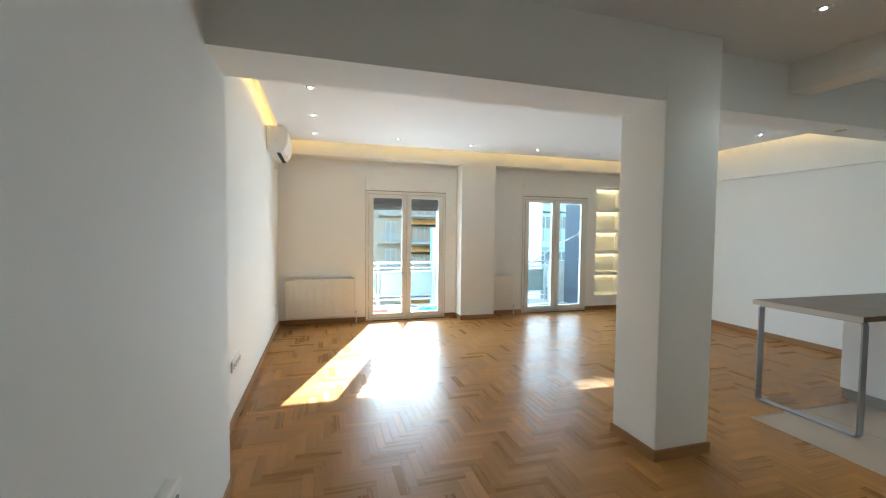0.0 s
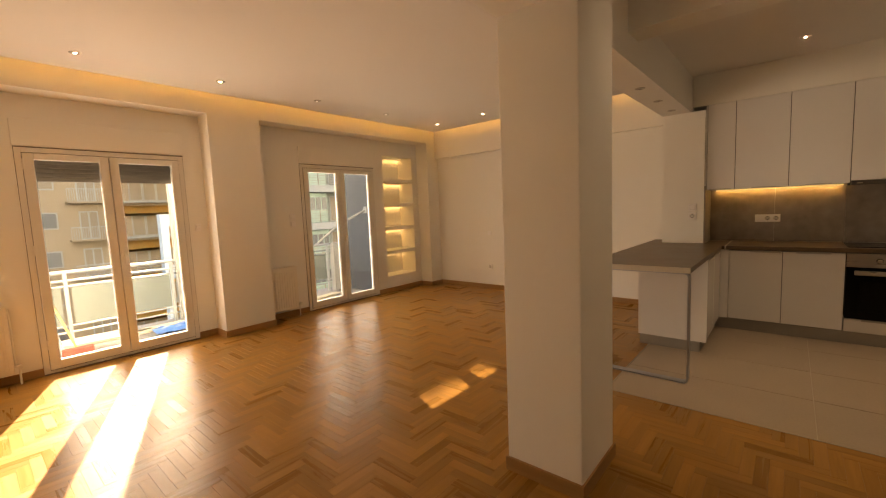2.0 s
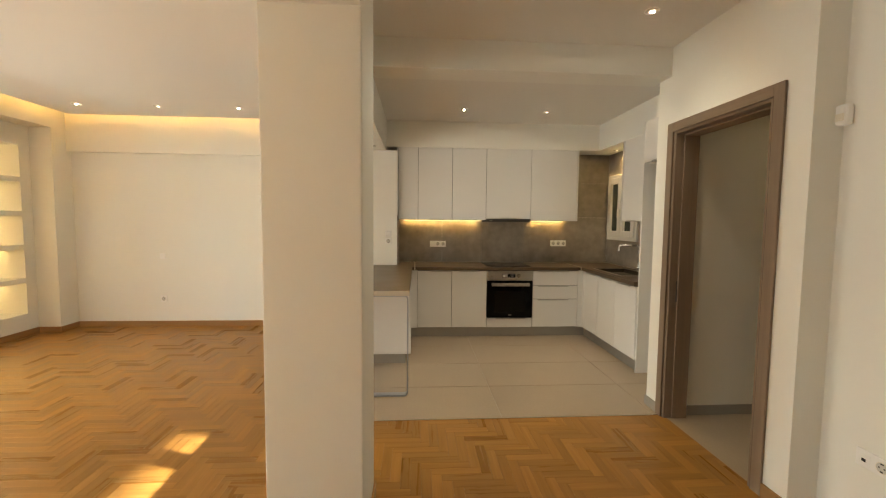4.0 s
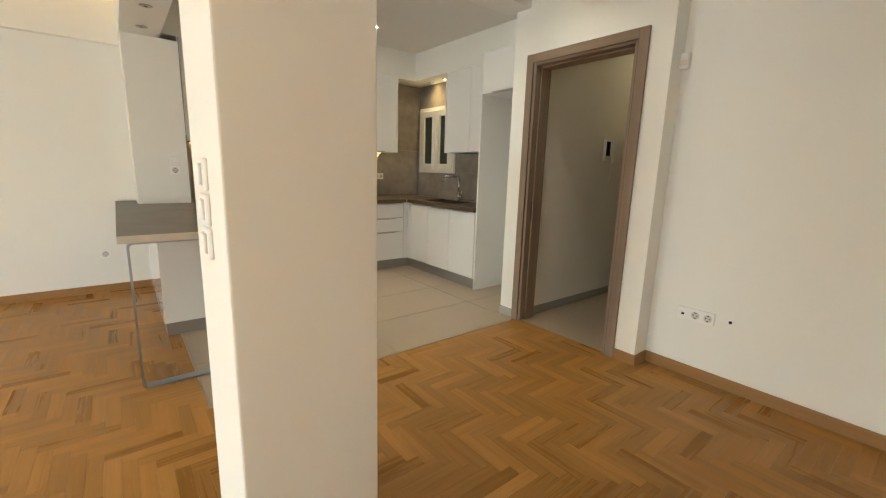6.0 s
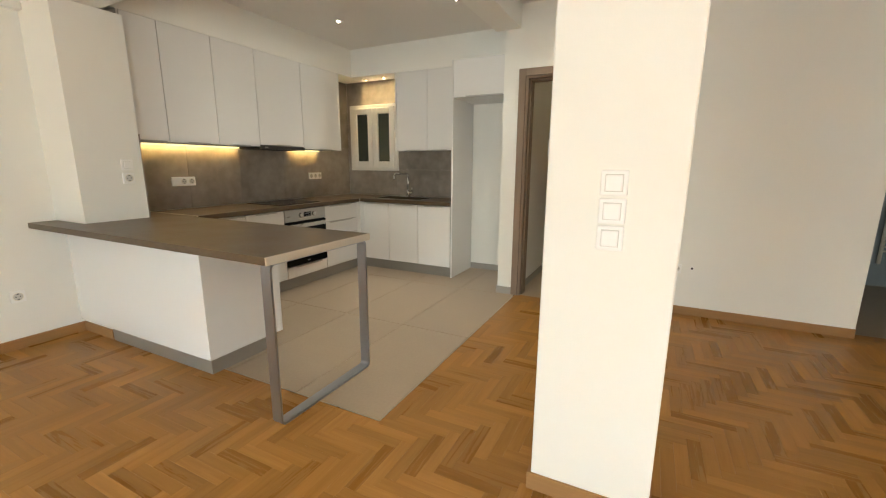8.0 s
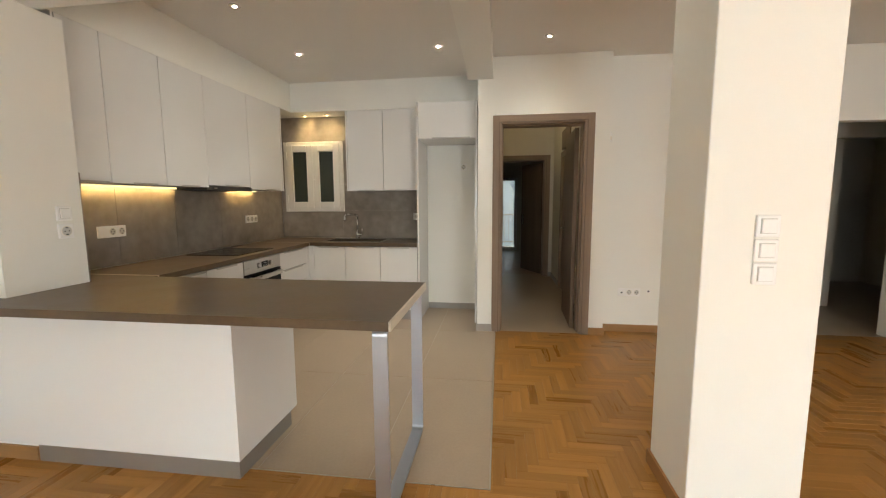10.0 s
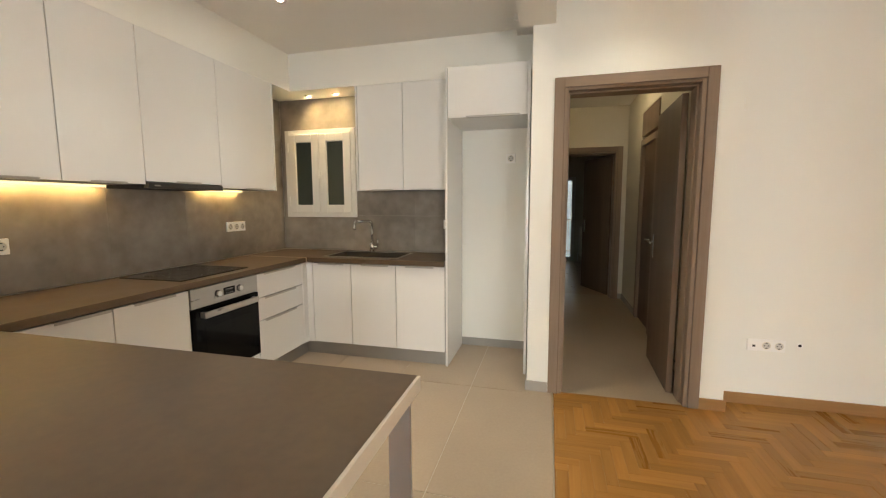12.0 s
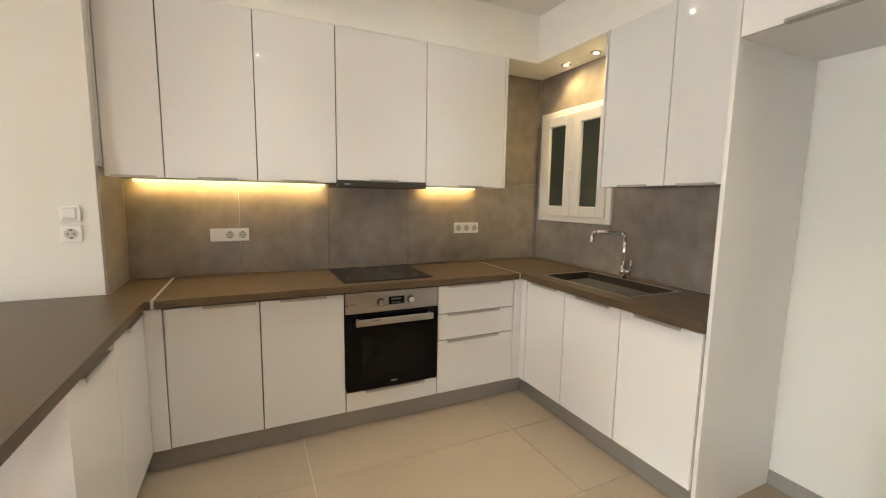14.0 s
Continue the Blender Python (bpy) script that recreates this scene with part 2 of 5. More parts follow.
def disc_ring(bm, c, r0, r1, h, n=24):
    """A flat ring with a hole, thickness h, upright axis, hanging down from c."""
    cx, cy, cz = c
    rings = []
    for r, z in ((r0, cz), (r0, cz - h), (r1, cz - h * 0.4), (r1, cz)):
        rings.append([bm.verts.new((cx + r * math.cos(2 * math.pi * i / n), cy + r * math.sin(2 * math.pi * i / n), z)) for i in range(n)])
    for a, b in ((0, 1), (1, 2), (2, 3)):
        for i in range(n):
            j = (i + 1) % n
            bm.faces.new((rings[a][i], rings[a][j], rings[b][j], rings[b][i]))
    return bm


def union_slab(rects, z0, z1):
    """One solid slab over several rectangles x0, x1, y0, y1 that touch, with no inner walls."""
    xs = sorted({v for r in rects for v in r[:2]})
    ys = sorted({v for r in rects for v in r[2:]})
    cells = {(i, j) for i in range(len(xs) - 1) for j in range(len(ys) - 1) if any(r[0] <= xs[i] and xs[i + 1] <= r[1] and r[2] <= ys[j] and ys[j + 1] <= r[3] for r in rects)}
    bm = bmesh.new()
    made = {}

    def vert(i, j, z):
        key = (i, j, z)
        if key not in made:
            made[key] = bm.verts.new((xs[i], ys[j], z))
        return made[key]

    for i, j in cells:
        ring = ((i, j), (i + 1, j), (i + 1, j + 1), (i, j + 1))
        bm.faces.new([vert(a, b, z1) for a, b in ring])
        bm.faces.new([vert(a, b, z0) for a, b in reversed(ring)])
        for (a, b), near in (((0, 1), (i, j - 1)), ((1, 2), (i + 1, j)), ((2, 3), (i, j + 1)), ((3, 0), (i - 1, j))):
            if near not in cells:
                bm.faces.new((vert(*ring[a], z0), vert(*ring[b], z0), vert(*ring[b], z1), vert(*ring[a], z1)))
    return bm


def mesh_of(name, bm, mat, smooth=False):
    bmesh.ops.recalc_face_normals(bm, faces=bm.faces[:])
    me = bpy.data.meshes.new(name)
    bm.to_mesh(me)
    bm.free()
    me.materials.append(mat)
    if smooth:
        for p in me.polygons:
            p.use_smooth = True
    return me


def structure(name, bm, mat, label=""):
    return tagged(new(name, mesh_of(name, bm, mat)), label, kind="structure")


def thing(name, loc, label, category, group=""):
    """An Empty at the base of a thing; its parts are written in world coordinates."""
    ob = new(name)
    ob.empty_display_size = 0.05
    ob.location = loc
    ORIGIN[ob] = Vector(loc)
    return tagged(ob, label, category, group)


def part(name, bm, mat, parent, label="", smooth=False):
    o = ORIGIN.get(parent, Vector((0, 0, 0)))
    bmesh.ops.translate(bm, verts=bm.verts[:], vec=-o)
    ob = new(name, mesh_of(name, bm, mat, smooth))
    ob.parent = parent
    ORIGIN[ob] = o
    return tagged(ob, label)


# ---- the plan ----
WEST, NORTH, EAST = -0.43, 7.03, 6.46
WEST_NEAR, JOG = -0.28, 2.78
BEAM_S, BEAM_N, BEAM_Z, BAR_Z = 2.375, 2.78, 2.345, 2.40
NBEAM_Y, NBEAM_Z = 6.76, 2.625
CZ, SLAB = 2.80, 3.0
KSOUTH, KDOOR_Y, SOUTH = -0.63, 0.248, 0.088
W1, W2, WTOP = (0.91, 2.265), (3.745, 5.10), 2.147
NICHE = (5.32, 6.03, 0.28, 2.375)
NICHE_BACK = 7.385
TILE_X, TILE_Y = 3.61, 2.69
CORR_W, CORR_END = 2.62, -3.1

# ---- structure ----
structure("wall_north", boxes(
    (-0.7, W1[0], NORTH, 7.20, 0, SLAB), (W1[1], W2[0], NORTH, 7.20, 0, SLAB), (W2[1], NICHE[0], NORTH, 7.20, 0, SLAB),
    (W1[0], W1[1], NORTH, 7.20, WTOP, SLAB), (W2[0], W2[1], NORTH, 7.20, WTOP, SLAB),
    (NICHE[0], NICHE[1], NORTH, 7.20, 0, NICHE[2]), (NICHE[0], NICHE[1], NORTH, 7.20, NICHE[3], SLAB),
    (NICHE[1], 6.75, NORTH, 7.20, 0, SLAB)), PAINT, "smooth off-white painted wall with two balcony doors and a lit shelf niche")
structure("wall_niche", boxes((5.27, NICHE[0], 7.20, NICHE_BACK, 0, SLAB), (NICHE[1], 6.75, 7.20, NICHE_BACK, 0, SLAB), (NICHE[0], NICHE[1], 7.20, NICHE_BACK, 0, NICHE[2]), (NICHE[0], NICHE[1], 7.20, NICHE_BACK, NICHE[3], SLAB), (5.27, 6.75, NICHE_BACK, 7.44, 0, SLAB)), PAINT, "off-white wall that closes the shelf niche")
structure("wall_west", boxes((-0.7, WEST, JOG, NORTH, 0, SLAB), (-0.7, WEST_NEAR, -0.12, JOG, 0, SLAB)), PAINT, "smooth off-white painted side wall with a shallow step")
structure("wall_east", boxes((EAST, 6.75, -0.9, NORTH, 0, SLAB)), PAINT, "smooth off-white painted wall")
structure("beam_east", boxes((6.39, EAST, BEAM_N, NBEAM_Y, 2.36, SLAB)), PAINT, "shallow white beam face above the wall")
structure("beam_north", boxes((WEST, EAST, NBEAM_Y, NORTH, NBEAM_Z, SLAB)), PAINT, "white beam over the balcony doors washed by warm light")
structure("pier_north", boxes((2.472, 3.08, NBEAM_Y, NORTH, 0, NBEAM_Z)), PAINT, "white wall pier between the balcony doors")
structure("pilaster_corner", boxes((6.17, EAST, NBEAM_Y, NORTH, 0, NBEAM_Z)), PAINT, "white corner pilaster")
structure("beam_middle", boxes((WEST_NEAR, 2.775, BEAM_S, BEAM_N, BEAM_Z, SLAB)), PAINT, "deep white ceiling beam carried by the column")
structure("beam_bar", boxes((2.775, EAST, 2.55, 2.84, BAR_Z, SLAB)), PAINT, "white ceiling beam over the bar with three small spotlights")
structure("column", boxes((2.33, 2.773, BEAM_S - 0.002, BEAM_N + 0.002, 0, CZ), bevel=0.006), PAINT, "square white painted column")
structure("pier_kitchen", boxes((6.02, EAST, 2.41, 2.835, 0.870, BAR_Z), (6.02, EAST, 2.41, 2.766, 0, 0.870)), PAINT, "white pier standing behind the bar worktop")
structure("beam_kitchen", boxes((3.65, 3.89, KDOOR_Y, 2.55, 2.59, SLAB)), PAINT, "white ceiling beam between hall and kitchen")
structure("beam_entry", boxes((WEST_NEAR, -0.05, SOUTH, BEAM_S, 2.59, SLAB)), PAINT, "white ceiling beam along the entry wall")
structure("ceiling_slab", boxes((-0.7, 6.75, -1.6, 7.30, SLAB, 3.15)), CEIL)
structure("wall_upper_floors", boxes((-9, 14, -7.35, 7.30, 3.16, 12.0)), PAINT, "storeys of the house above the flat")
structure("ceiling_living", boxes((-0.30, 6.19, BEAM_N + 0.06, 6.56, CZ, 2.845)), CEIL, "dropped white ceiling panel with a lit edge gap")
structure("ceiling_hall", boxes((WEST_NEAR, EAST, -0.9, 2.552, CZ, 2.86)), CEIL, "plain white ceiling over hall and kitchen")
# kitchen bulkhead above the wall cabinets
structure("bulkhead_kitchen", boxes((6.10, EAST, KSOUTH, 2.55, 2.462, CZ), (3.80, 6.10, KSOUTH, -0.31, 2.462, CZ)), PAINT, "white bulkhead above the wall cabinets")
structure("wall_kitchen_south", boxes((3.80, 5.60, -0.9, KSOUTH, 0, SLAB), (6.34, 6.75, -0.9, KSOUTH, 0, SLAB), (5.60, 6.34, -0.9, KSOUTH, 0, 1.27), (5.60, 6.34, -0.9, KSOUTH, 2.12, SLAB)), PAINT)
structure("wall_hall_south", boxes(
    (3.60, 3.80, -3.1, KDOOR_Y, 0, SLAB), (2.51, 2.71, 0.10, KDOOR_Y, 0, SLAB), (2.71, 3.60, 0.10, KDOOR_Y, 2.17, SLAB),
    (0.87, 2.51, -0.02, SOUTH, 0, SLAB), (-0.7, 0.87, -0.02, SOUTH, 2.115, SLAB), (2.51, 2.70, -0.02, 0.10, 0, SLAB), (-0.7, WEST_NEAR, -0.02, SOUTH, 0, 2.115)), PAINT, "smooth off-white wall with a doorway and an open passage")
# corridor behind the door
structure("wall_corridor_west", boxes((2.45, CORR_W, -1.35, -0.02, 0, SLAB), (2.45, CORR_W, -3.3, -2.15, 0, SLAB), (2.45, CORR_W, -2.15, -1.35, 2.45, SLAB)), DIM_PAINT)
structure("wall_corridor_end", boxes((2.45, 2.77, -3.3, CORR_END, 0, SLAB), (3.53, 3.95, -3.3, CORR_END, 0, SLAB), (2.77, 3.53, -3.3, CORR_END, 2.12, SLAB)), DIM_PAINT)
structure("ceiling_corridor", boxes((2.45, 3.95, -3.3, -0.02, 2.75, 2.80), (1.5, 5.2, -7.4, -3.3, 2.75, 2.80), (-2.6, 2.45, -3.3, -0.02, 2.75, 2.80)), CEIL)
structure("wall_bedroom", boxes((1.5, 1.7, -7.3, -3.3, 0, 2.75), (5.0, 5.2, -7.3, -3.3, 0, 2.75), (1.7, 3.08, -7.35, -7.15, 0, 2.75), (4.10, 5.0, -7.35, -7.15, 0, 2.75), (3.08, 4.10, -7.35, -7.15, 2.02, 2.75), (1.7, 2.45, -3.3, -3.2, 0, 2.75), (3.95, 5.0, -3.3, -3.2, 0, 2.75)), DIM_PAINT)
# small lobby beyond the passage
structure("wall_lobby", boxes((0.45, 2.45, -1.3, -1.15, 0, 2.75), (-0.43, -0.15, -1.3, -1.15, 0, 2.75), (-0.15, 0.45, -1.3, -1.15, 1.99, 2.75), (-2.6, -1.25, -1.3, -1.15, 0, 2.75), (-1.25, -0.43, -1.3, -1.15, 2.12, 2.75), (-2.6, -2.45, -1.15, -0.02, 0, 2.75), (-2.6, -0.7, -0.02, 0.10, 0, 2.75)), DIM_PAINT, "plain wall of the lobby with two doorways")
structure("wall_back_rooms", boxes((-2.6, 2.45, -3.3, -3.15, 0, 2.75), (-2.6, -2.45, -3.15, -1.3, 0, 2.75), (-0.66, -0.56, -3.15, -1.3, 0, 2.75)), DIM_PAINT)

structure("floor_base", boxes((-0.7, 6.75, -0.02, 7.20, -0.14, -0.012), (3.80, 6.75, -0.9, -0.02, -0.14, -0.012)), SUBFLOOR, "dark base under the parquet")
structure("floor_back_rooms", boxes((-2.6, 3.80, -3.3, -0.02, -0.14, 0.0), (2.54, 3.60, -0.02, KDOOR_Y - 0.022, -0.012, 0.0)), TILE, "matt beige-grey tile floor")
structure("floor_bedroom", boxes((1.5, 5.2, -7.35, -3.3, -0.14, 0.0)), surface("bedroom_parquet", (0.33, 0.21, 0.11), 0.3, vary=0.2, scale=9), "brown wooden bedroom floor")

# ---- balcony doors ----


def balcony_door(name, x0, x1, shutter_drop, label):
    """White two-leaf balcony door with a roller-shutter box above."""
    y = NORTH - 0.012
    t = tagged(new(name), label, kind="structure")
    t.location = ((x0 + x1) / 2, NORTH, 0)
    ORIGIN[t] = Vector(t.location)
    f = 0.045
    part("window_frame", boxes((x0, x0 + f, y, y + 0.085, 0, WTOP, 0.004), (x1 - f, x1, y, y + 0.085, 0, WTOP, 0.004), (x0 + f, x1 - f, y, y + 0.085, WTOP - f, WTOP, 0.004), (x0 + f, x1 - f, y, y + 0.085, 0.0, 0.035, 0.004)), PVC, t)
    mid = (x0 + x1) / 2
    for side, (a, b) in enumerate(((x0 + f + 0.004, mid - 0.003), (mid + 0.003, x1 - f - 0.004))):
        s, top, z0, z1, yy = 0.075, 0.058, 0.042, WTOP - f - 0.006, y - 0.012
        leaf = part("sash", boxes((a, a + s, yy, yy + 0.06, z0, z1, 0.006), (b - s, b, yy, yy + 0.06, z0, z1, 0.006), (a + s, b - s, yy, yy + 0.06, z1 - top, z1, 0.006), (a + s, b - s, yy, yy + 0.06, z0, z0 + s + 0.01, 0.006)), PVC, t)
        g = part("pane", boxes((a + s - 0.004, b - s + 0.004, yy + 0.024, yy + 0.034, z0 + s + 0.006, z1 - top + 0.004)), GLASS, leaf, "clear glass pane")
        g.visible_shadow = False
        part("seal", boxes((a + s, a + s + 0.004, yy + 0.018, yy + 0.023, z0 + s, z1 - s), (b - s - 0.004, b - s, yy + 0.018, yy + 0.023, z0 + s, z1 - s)), RUBBER, leaf)
        hx = a if side == 0 else b
        for hz in (0.25, 1.15, 1.95):
            part("hinge", rod(bmesh.new(), (hx, yy - 0.008, hz), (hx, yy - 0.008, hz + 0.09), 0.009), PVC, leaf)
    # Thin dark strips stand in for the shade in the gaps round frame and leaves.
    part("shade_strip", boxes((mid - 0.0025, mid + 0.0025, y + 0.012, y + 0.03, 0.045, WTOP - f - 0.008), (x0 - 0.003, x0, y + 0.006, NORTH - 0.0005, 0.0, WTOP), (x1, x1 + 0.003, y + 0.006, NORTH - 0.0005, 0.0, WTOP), (x0 - 0.003, x1 + 0.003, y + 0.002, NORTH - 0.0005, WTOP + 0.0005, WTOP + 0.008), (x0, x1, y - 0.010, y - 0.0005, 0.0, 0.012)), GAP_LINE, t, "dark strips that paint shade into the frame gaps")
    for zz in (0.036, WTOP - f - 0.0055):
        part("shade_strip", boxes((x0 + f, x1 - f, y - 0.002, y + 0.012, zz + 0.001, zz + 0.0035)), GAP_LINE, t)
    for xx in (x0 + f, x1 - f - 0.004):
        part("shade_strip", boxes((xx + 0.001, xx + 0.003, y - 0.002, y + 0.012, 0.042, WTOP - f - 0.006)), GAP_LINE, t)
    hb = bmesh.new()
    box(hb, mid + 0.02, mid + 0.048, y - 0.026, y - 0.012, 0.98, 1.12, 0.004)
    box(hb, mid + 0.026, mid + 0.042, y - 0.062, y - 0.026, 1.07, 1.086, 0.003)
    box(hb, mid + 0.026, mid + 0.042, y - 0.066, y - 0.05, 0.955, 1.086, 0.005)
    part("handle", hb, PVC, t, "white lever handle")
    sb = bmesh.new()
    z = WTOP - 0.05
    while z > WTOP - 0.05 - shutter_drop:
        box(sb, x0 + f, x1 - f, 7.125, 7.139, z - 0.0418, z - 0.0002, 0.004, 1)
        z -= 0.042
    part("roller_shutter", sb, SHUTTER, t, "dark brown roller shutter, drawn up")
    part("shutter_box", boxes((x0 - 0.01, x1 + 0.01, NORTH - 0.025, NORTH, WTOP + 0.012, 2.40, 0.004)), PAINT, t)
    return t


balcony_door("window_1", *W1, 0.25, "white two-leaf balcony door, shut, shutter partly lowered")
balcony_door("window_2", *W2, 0.035, "white two-leaf balcony door, shut, shutter raised")

# ---- radiators ----


def radiator(name, x0, x1, z0, z1, y_wall, label, face=-1):
    """Ribbed panel radiator on a wall at y_wall; face is the way it looks along y."""
    t = thing(name, ((x0 + x1) / 2, y_wall, z0), label, "radiator", "panel radiators")

    def out(d):
        return y_wall + face * d

    part("body", boxes((x0, x1, out(0.140), out(0.045), z0, z1 - 0.012, 0.005)), ENAMEL, t)
    pb = bmesh.new()
    n = max(4, int((x1 - x0 - 0.05) / 0.0333))
    w = (x1 - x0 - 0.05) / n
    for i in range(n):
        a = x0 + 0.025 + i * w
        box(pb, a + w * 0.14, a + w * 0.86, out(0.145), out(0.137), z0 + 0.035, z1 - 0.06, 0.0045, 2)
    part("front_ribs", pb, ENAMEL, t, "pressed vertical ribs")
    gb = bmesh.new()
    box(gb, x0 - 0.002, x1 + 0.002, out(0.142), out(0.133), z1 - 0.012, z1, 0.002)
    box(gb, x0 - 0.002, x1 + 0.002, out(0.053), out(0.043), z1 - 0.012, z1, 0.002)
    slots = int((x1 - x0) / 0.02)
    for i in range(slots + 1):
        xx = x0 + (x1 - x0 - 0.008) * i / slots
        box(gb, xx, xx + 0.008, out(0.133), out(0.053), z1 - 0.010, z1 - 0.002)
    part("top_grille", gb, ENAMEL, t)
    vb = bmesh.new()
    rod(vb, (x1, out(0.09), z0 + 0.05), (x1 + 0.05, out(0.09), z0 + 0.05), 0.012)
    rod(vb, (x1 + 0.035, out(0.14), z0 + 0.05), (x1 + 0.035, out(0.06), z0 + 0.05), 0.018)
    rod(vb, (x1 + 0.035, out(0.09), z0 + 0.05), (x1 + 0.035, out(0.09), 0.0), 0.008)
    rod(vb, (x1 + 0.012, out(0.05), z0 + 0.05), (x1 + 0.012, out(0.05), z1 - 0.03), 0.007)
    rod(vb, (x1 - 0.01, out(0.07), z1 - 0.03), (x1 + 0.02, out(0.07), z1 - 0.03), 0.012)
    part("valve", vb, PVC, t)
    return t


radiator("radiator", -0.318, 0.717, 0.12, 0.72, NORTH, "long cream enamelled panel radiator below the plain wall")
radiator("radiator", 3.112, 3.51, 0.13, 0.72, NORTH, "short cream enamelled panel radiator beside the balcony door")

# ---- shelf niche ----
nb = thing("shelf_niche", (5.67, 7.2, 0.28), "recessed white wall shelves with warm hidden strip lights", "shelf")
NI0, NI1, NZ0, NZ1 = NICHE
bay = (NZ1 - NZ0) / 5
for i in range(1, 5):
    z = NZ0 + i * bay
    part("shelf_board", boxes((NI0 + 0.002, NI1 - 0.002, NORTH - 0.006, NICHE_BACK - 0.002, z - 0.03, z + 0.03, 0.003)), PAINT, nb)
for i in range(5):
    z = NZ0 + (i + 1) * bay - (0.030 if i < 4 else 0.001)
    part("light_lip", boxes((NI0 + 0.003, NI1 - 0.003, NICHE_BACK - 0.066, NICHE_BACK - 0.060, z - 0.013, z - 0.0005)), PAINT, nb)
    part("led_strip", boxes((NI0 + 0.01, NI1 - 0.01, NICHE_BACK - 0.050, NICHE_BACK - 0.014, z - 0.006, z - 0.001)), LED_SHELF, nb, "glowing warm strip light")

# ---- cove lights ----
cv = thing("cove_light", (3.0, 6.6, 2.846), "warm strip light hidden above the ceiling edge", "strip light")
part("led_strip", boxes((-0.29, 6.18, 6.535, 6.55, 2.847, 2.857)), LED, cv)
part("led_strip", boxes((-0.29, -0.275, BEAM_N + 0.07, 6.53, 2.847, 2.857)), LED, cv)
part("led_strip", boxes((6.165, 6.18, BEAM_N + 0.07, 6.53, 2.847, 2.857)), LED, cv)


# ---- downlights ----
def downlight(x, y, z, bulb=None, label="small round recessed ceiling spotlight, lit", group="ceiling downlights", beam=None):
    t = thing("ceiling_downlight", (x, y, z), label, "downlight", group)
    part("ring", disc_ring(bmesh.new(), (x, y, z), 0.0145, 0.043, 0.006), SATIN, t, smooth=True)
    part("bulb", rod(bmesh.new(), (x, y, z - 0.0035), (x, y, z - 0.001), 0.0125, 20), bulb or BULB, t)
    if beam:
        watts, rgb, spread = beam
        data = bpy.data.lights.new("downlight_beam", "SPOT")
        data.energy, data.color, data.spot_size, data.spot_blend, data.shadow_soft_size = watts, rgb, radians(spread), 1.0, 0.015
        lamp = new("beam", data)
        lamp.parent = t
        lamp.location = (0, 0, -0.022)
    return t


first = downlight(0.13, 6.09, CZ)
LAMPS = [(1.27, 6.09), (2.38, 6.09), (3.50, 6.09), (4.61, 6.09), (5.71, 6.08), (0.13, 5.16), (0.13, 4.23), (5.71, 5.18), (5.71, 4.26), (5.50, 1.60), (5.51, 0.61), (4.15, 0.61), (4.15, 1.60), (3.16, 0.70), (2.98, 1.93)]
for lx, ly in LAMPS:
    if lx < 3.9 and ly < 2:
        downlight(lx, ly, CZ, HALL_BULB, beam=(1.0 if ly < 1 else 1.2, (1.0, 0.92, 0.80), 120))
    elif lx > 3.9 and ly < 2:
        downlight(lx, ly, CZ, KITCHEN_BULB, beam=(1.55, (1.0, 0.92, 0.82), 88))
    else:
        copy_thing(first, pose(lx, ly, CZ))
for lx in (4.49, 5.13, 5.73):
    downlight(lx, 2.69, BAR_Z, DARK, "small round recessed spotlight in the beam, unlit", "beam downlights")
for lx in (5.72, 6.02):
    downlight(lx, -0.515, 2.462, WARM_BULB, "small warm recessed spotlight over the kitchen window, lit", "window niche spotlights", (0.62, (1.0, 0.70, 0.34), 118))

# ---- air conditioner ----
ac = thing("air_conditioner", (-0.25, 6.2, 2.24), "white wall-mounted split air conditioner with a dark air slot", "air conditioner")
AY0, AY1 = 5.76, 6.60
bm = bmesh.new()
prof = [(-0.428, 2.480), (-0.350, 2.462), (-0.285, 2.462), (-0.232, 2.492), (-0.203, 2.545), (-0.193, 2.61), (-0.195, 2.735), (-0.215, 2.778), (-0.245, 2.788), (-0.428, 2.788)]
ends = []
for yy in (AY0, AY1):
    ends.append([bm.verts.new((x, yy, z)) for x, z in prof])
bm.faces.new(ends[0])
bm.faces.new(ends[1][::-1])
for i in range(len(prof)):
    j = (i + 1) % len(prof)
    bm.faces.new((ends[0][i], ends[1][i], ends[1][j], ends[0][j]))
bmesh.ops.bevel(bm, geom=bm.edges[:], offset=0.006, segments=2, profile=0.5, affect="EDGES")
part("body", bm, PLASTIC, ac)
part("air_slot", boxes((-0.312, -0.268, AY0 + 0.012, AY1 - 0.03, 2.452, 2.4605)), DARK, ac)
part("flap", boxes((-0.375, -0.318, AY0 + 0.05, AY1 - 0.04, 2.450, 2.4605, 0.003)), PLASTIC, ac)
part("front_panel", boxes((-0.191, -0.186, AY0 + 0.012, AY1 - 0.012, 2.57, 2.74, 0.002)), PLASTIC, ac)
part("badge", rod(bmesh.new(), (-0.405, AY0 - 0.003, 2.53), (-0.405, AY0 + 0.002, 2.53), 0.016, 16), ENAMEL, ac)
part("pipe", rod(bmesh.new(), (-0.395, AY1 - 0.10, 2.47), (-0.41, AY1 - 0.06, 2.36), 0.012, 10), PLASTIC, ac, smooth=True)


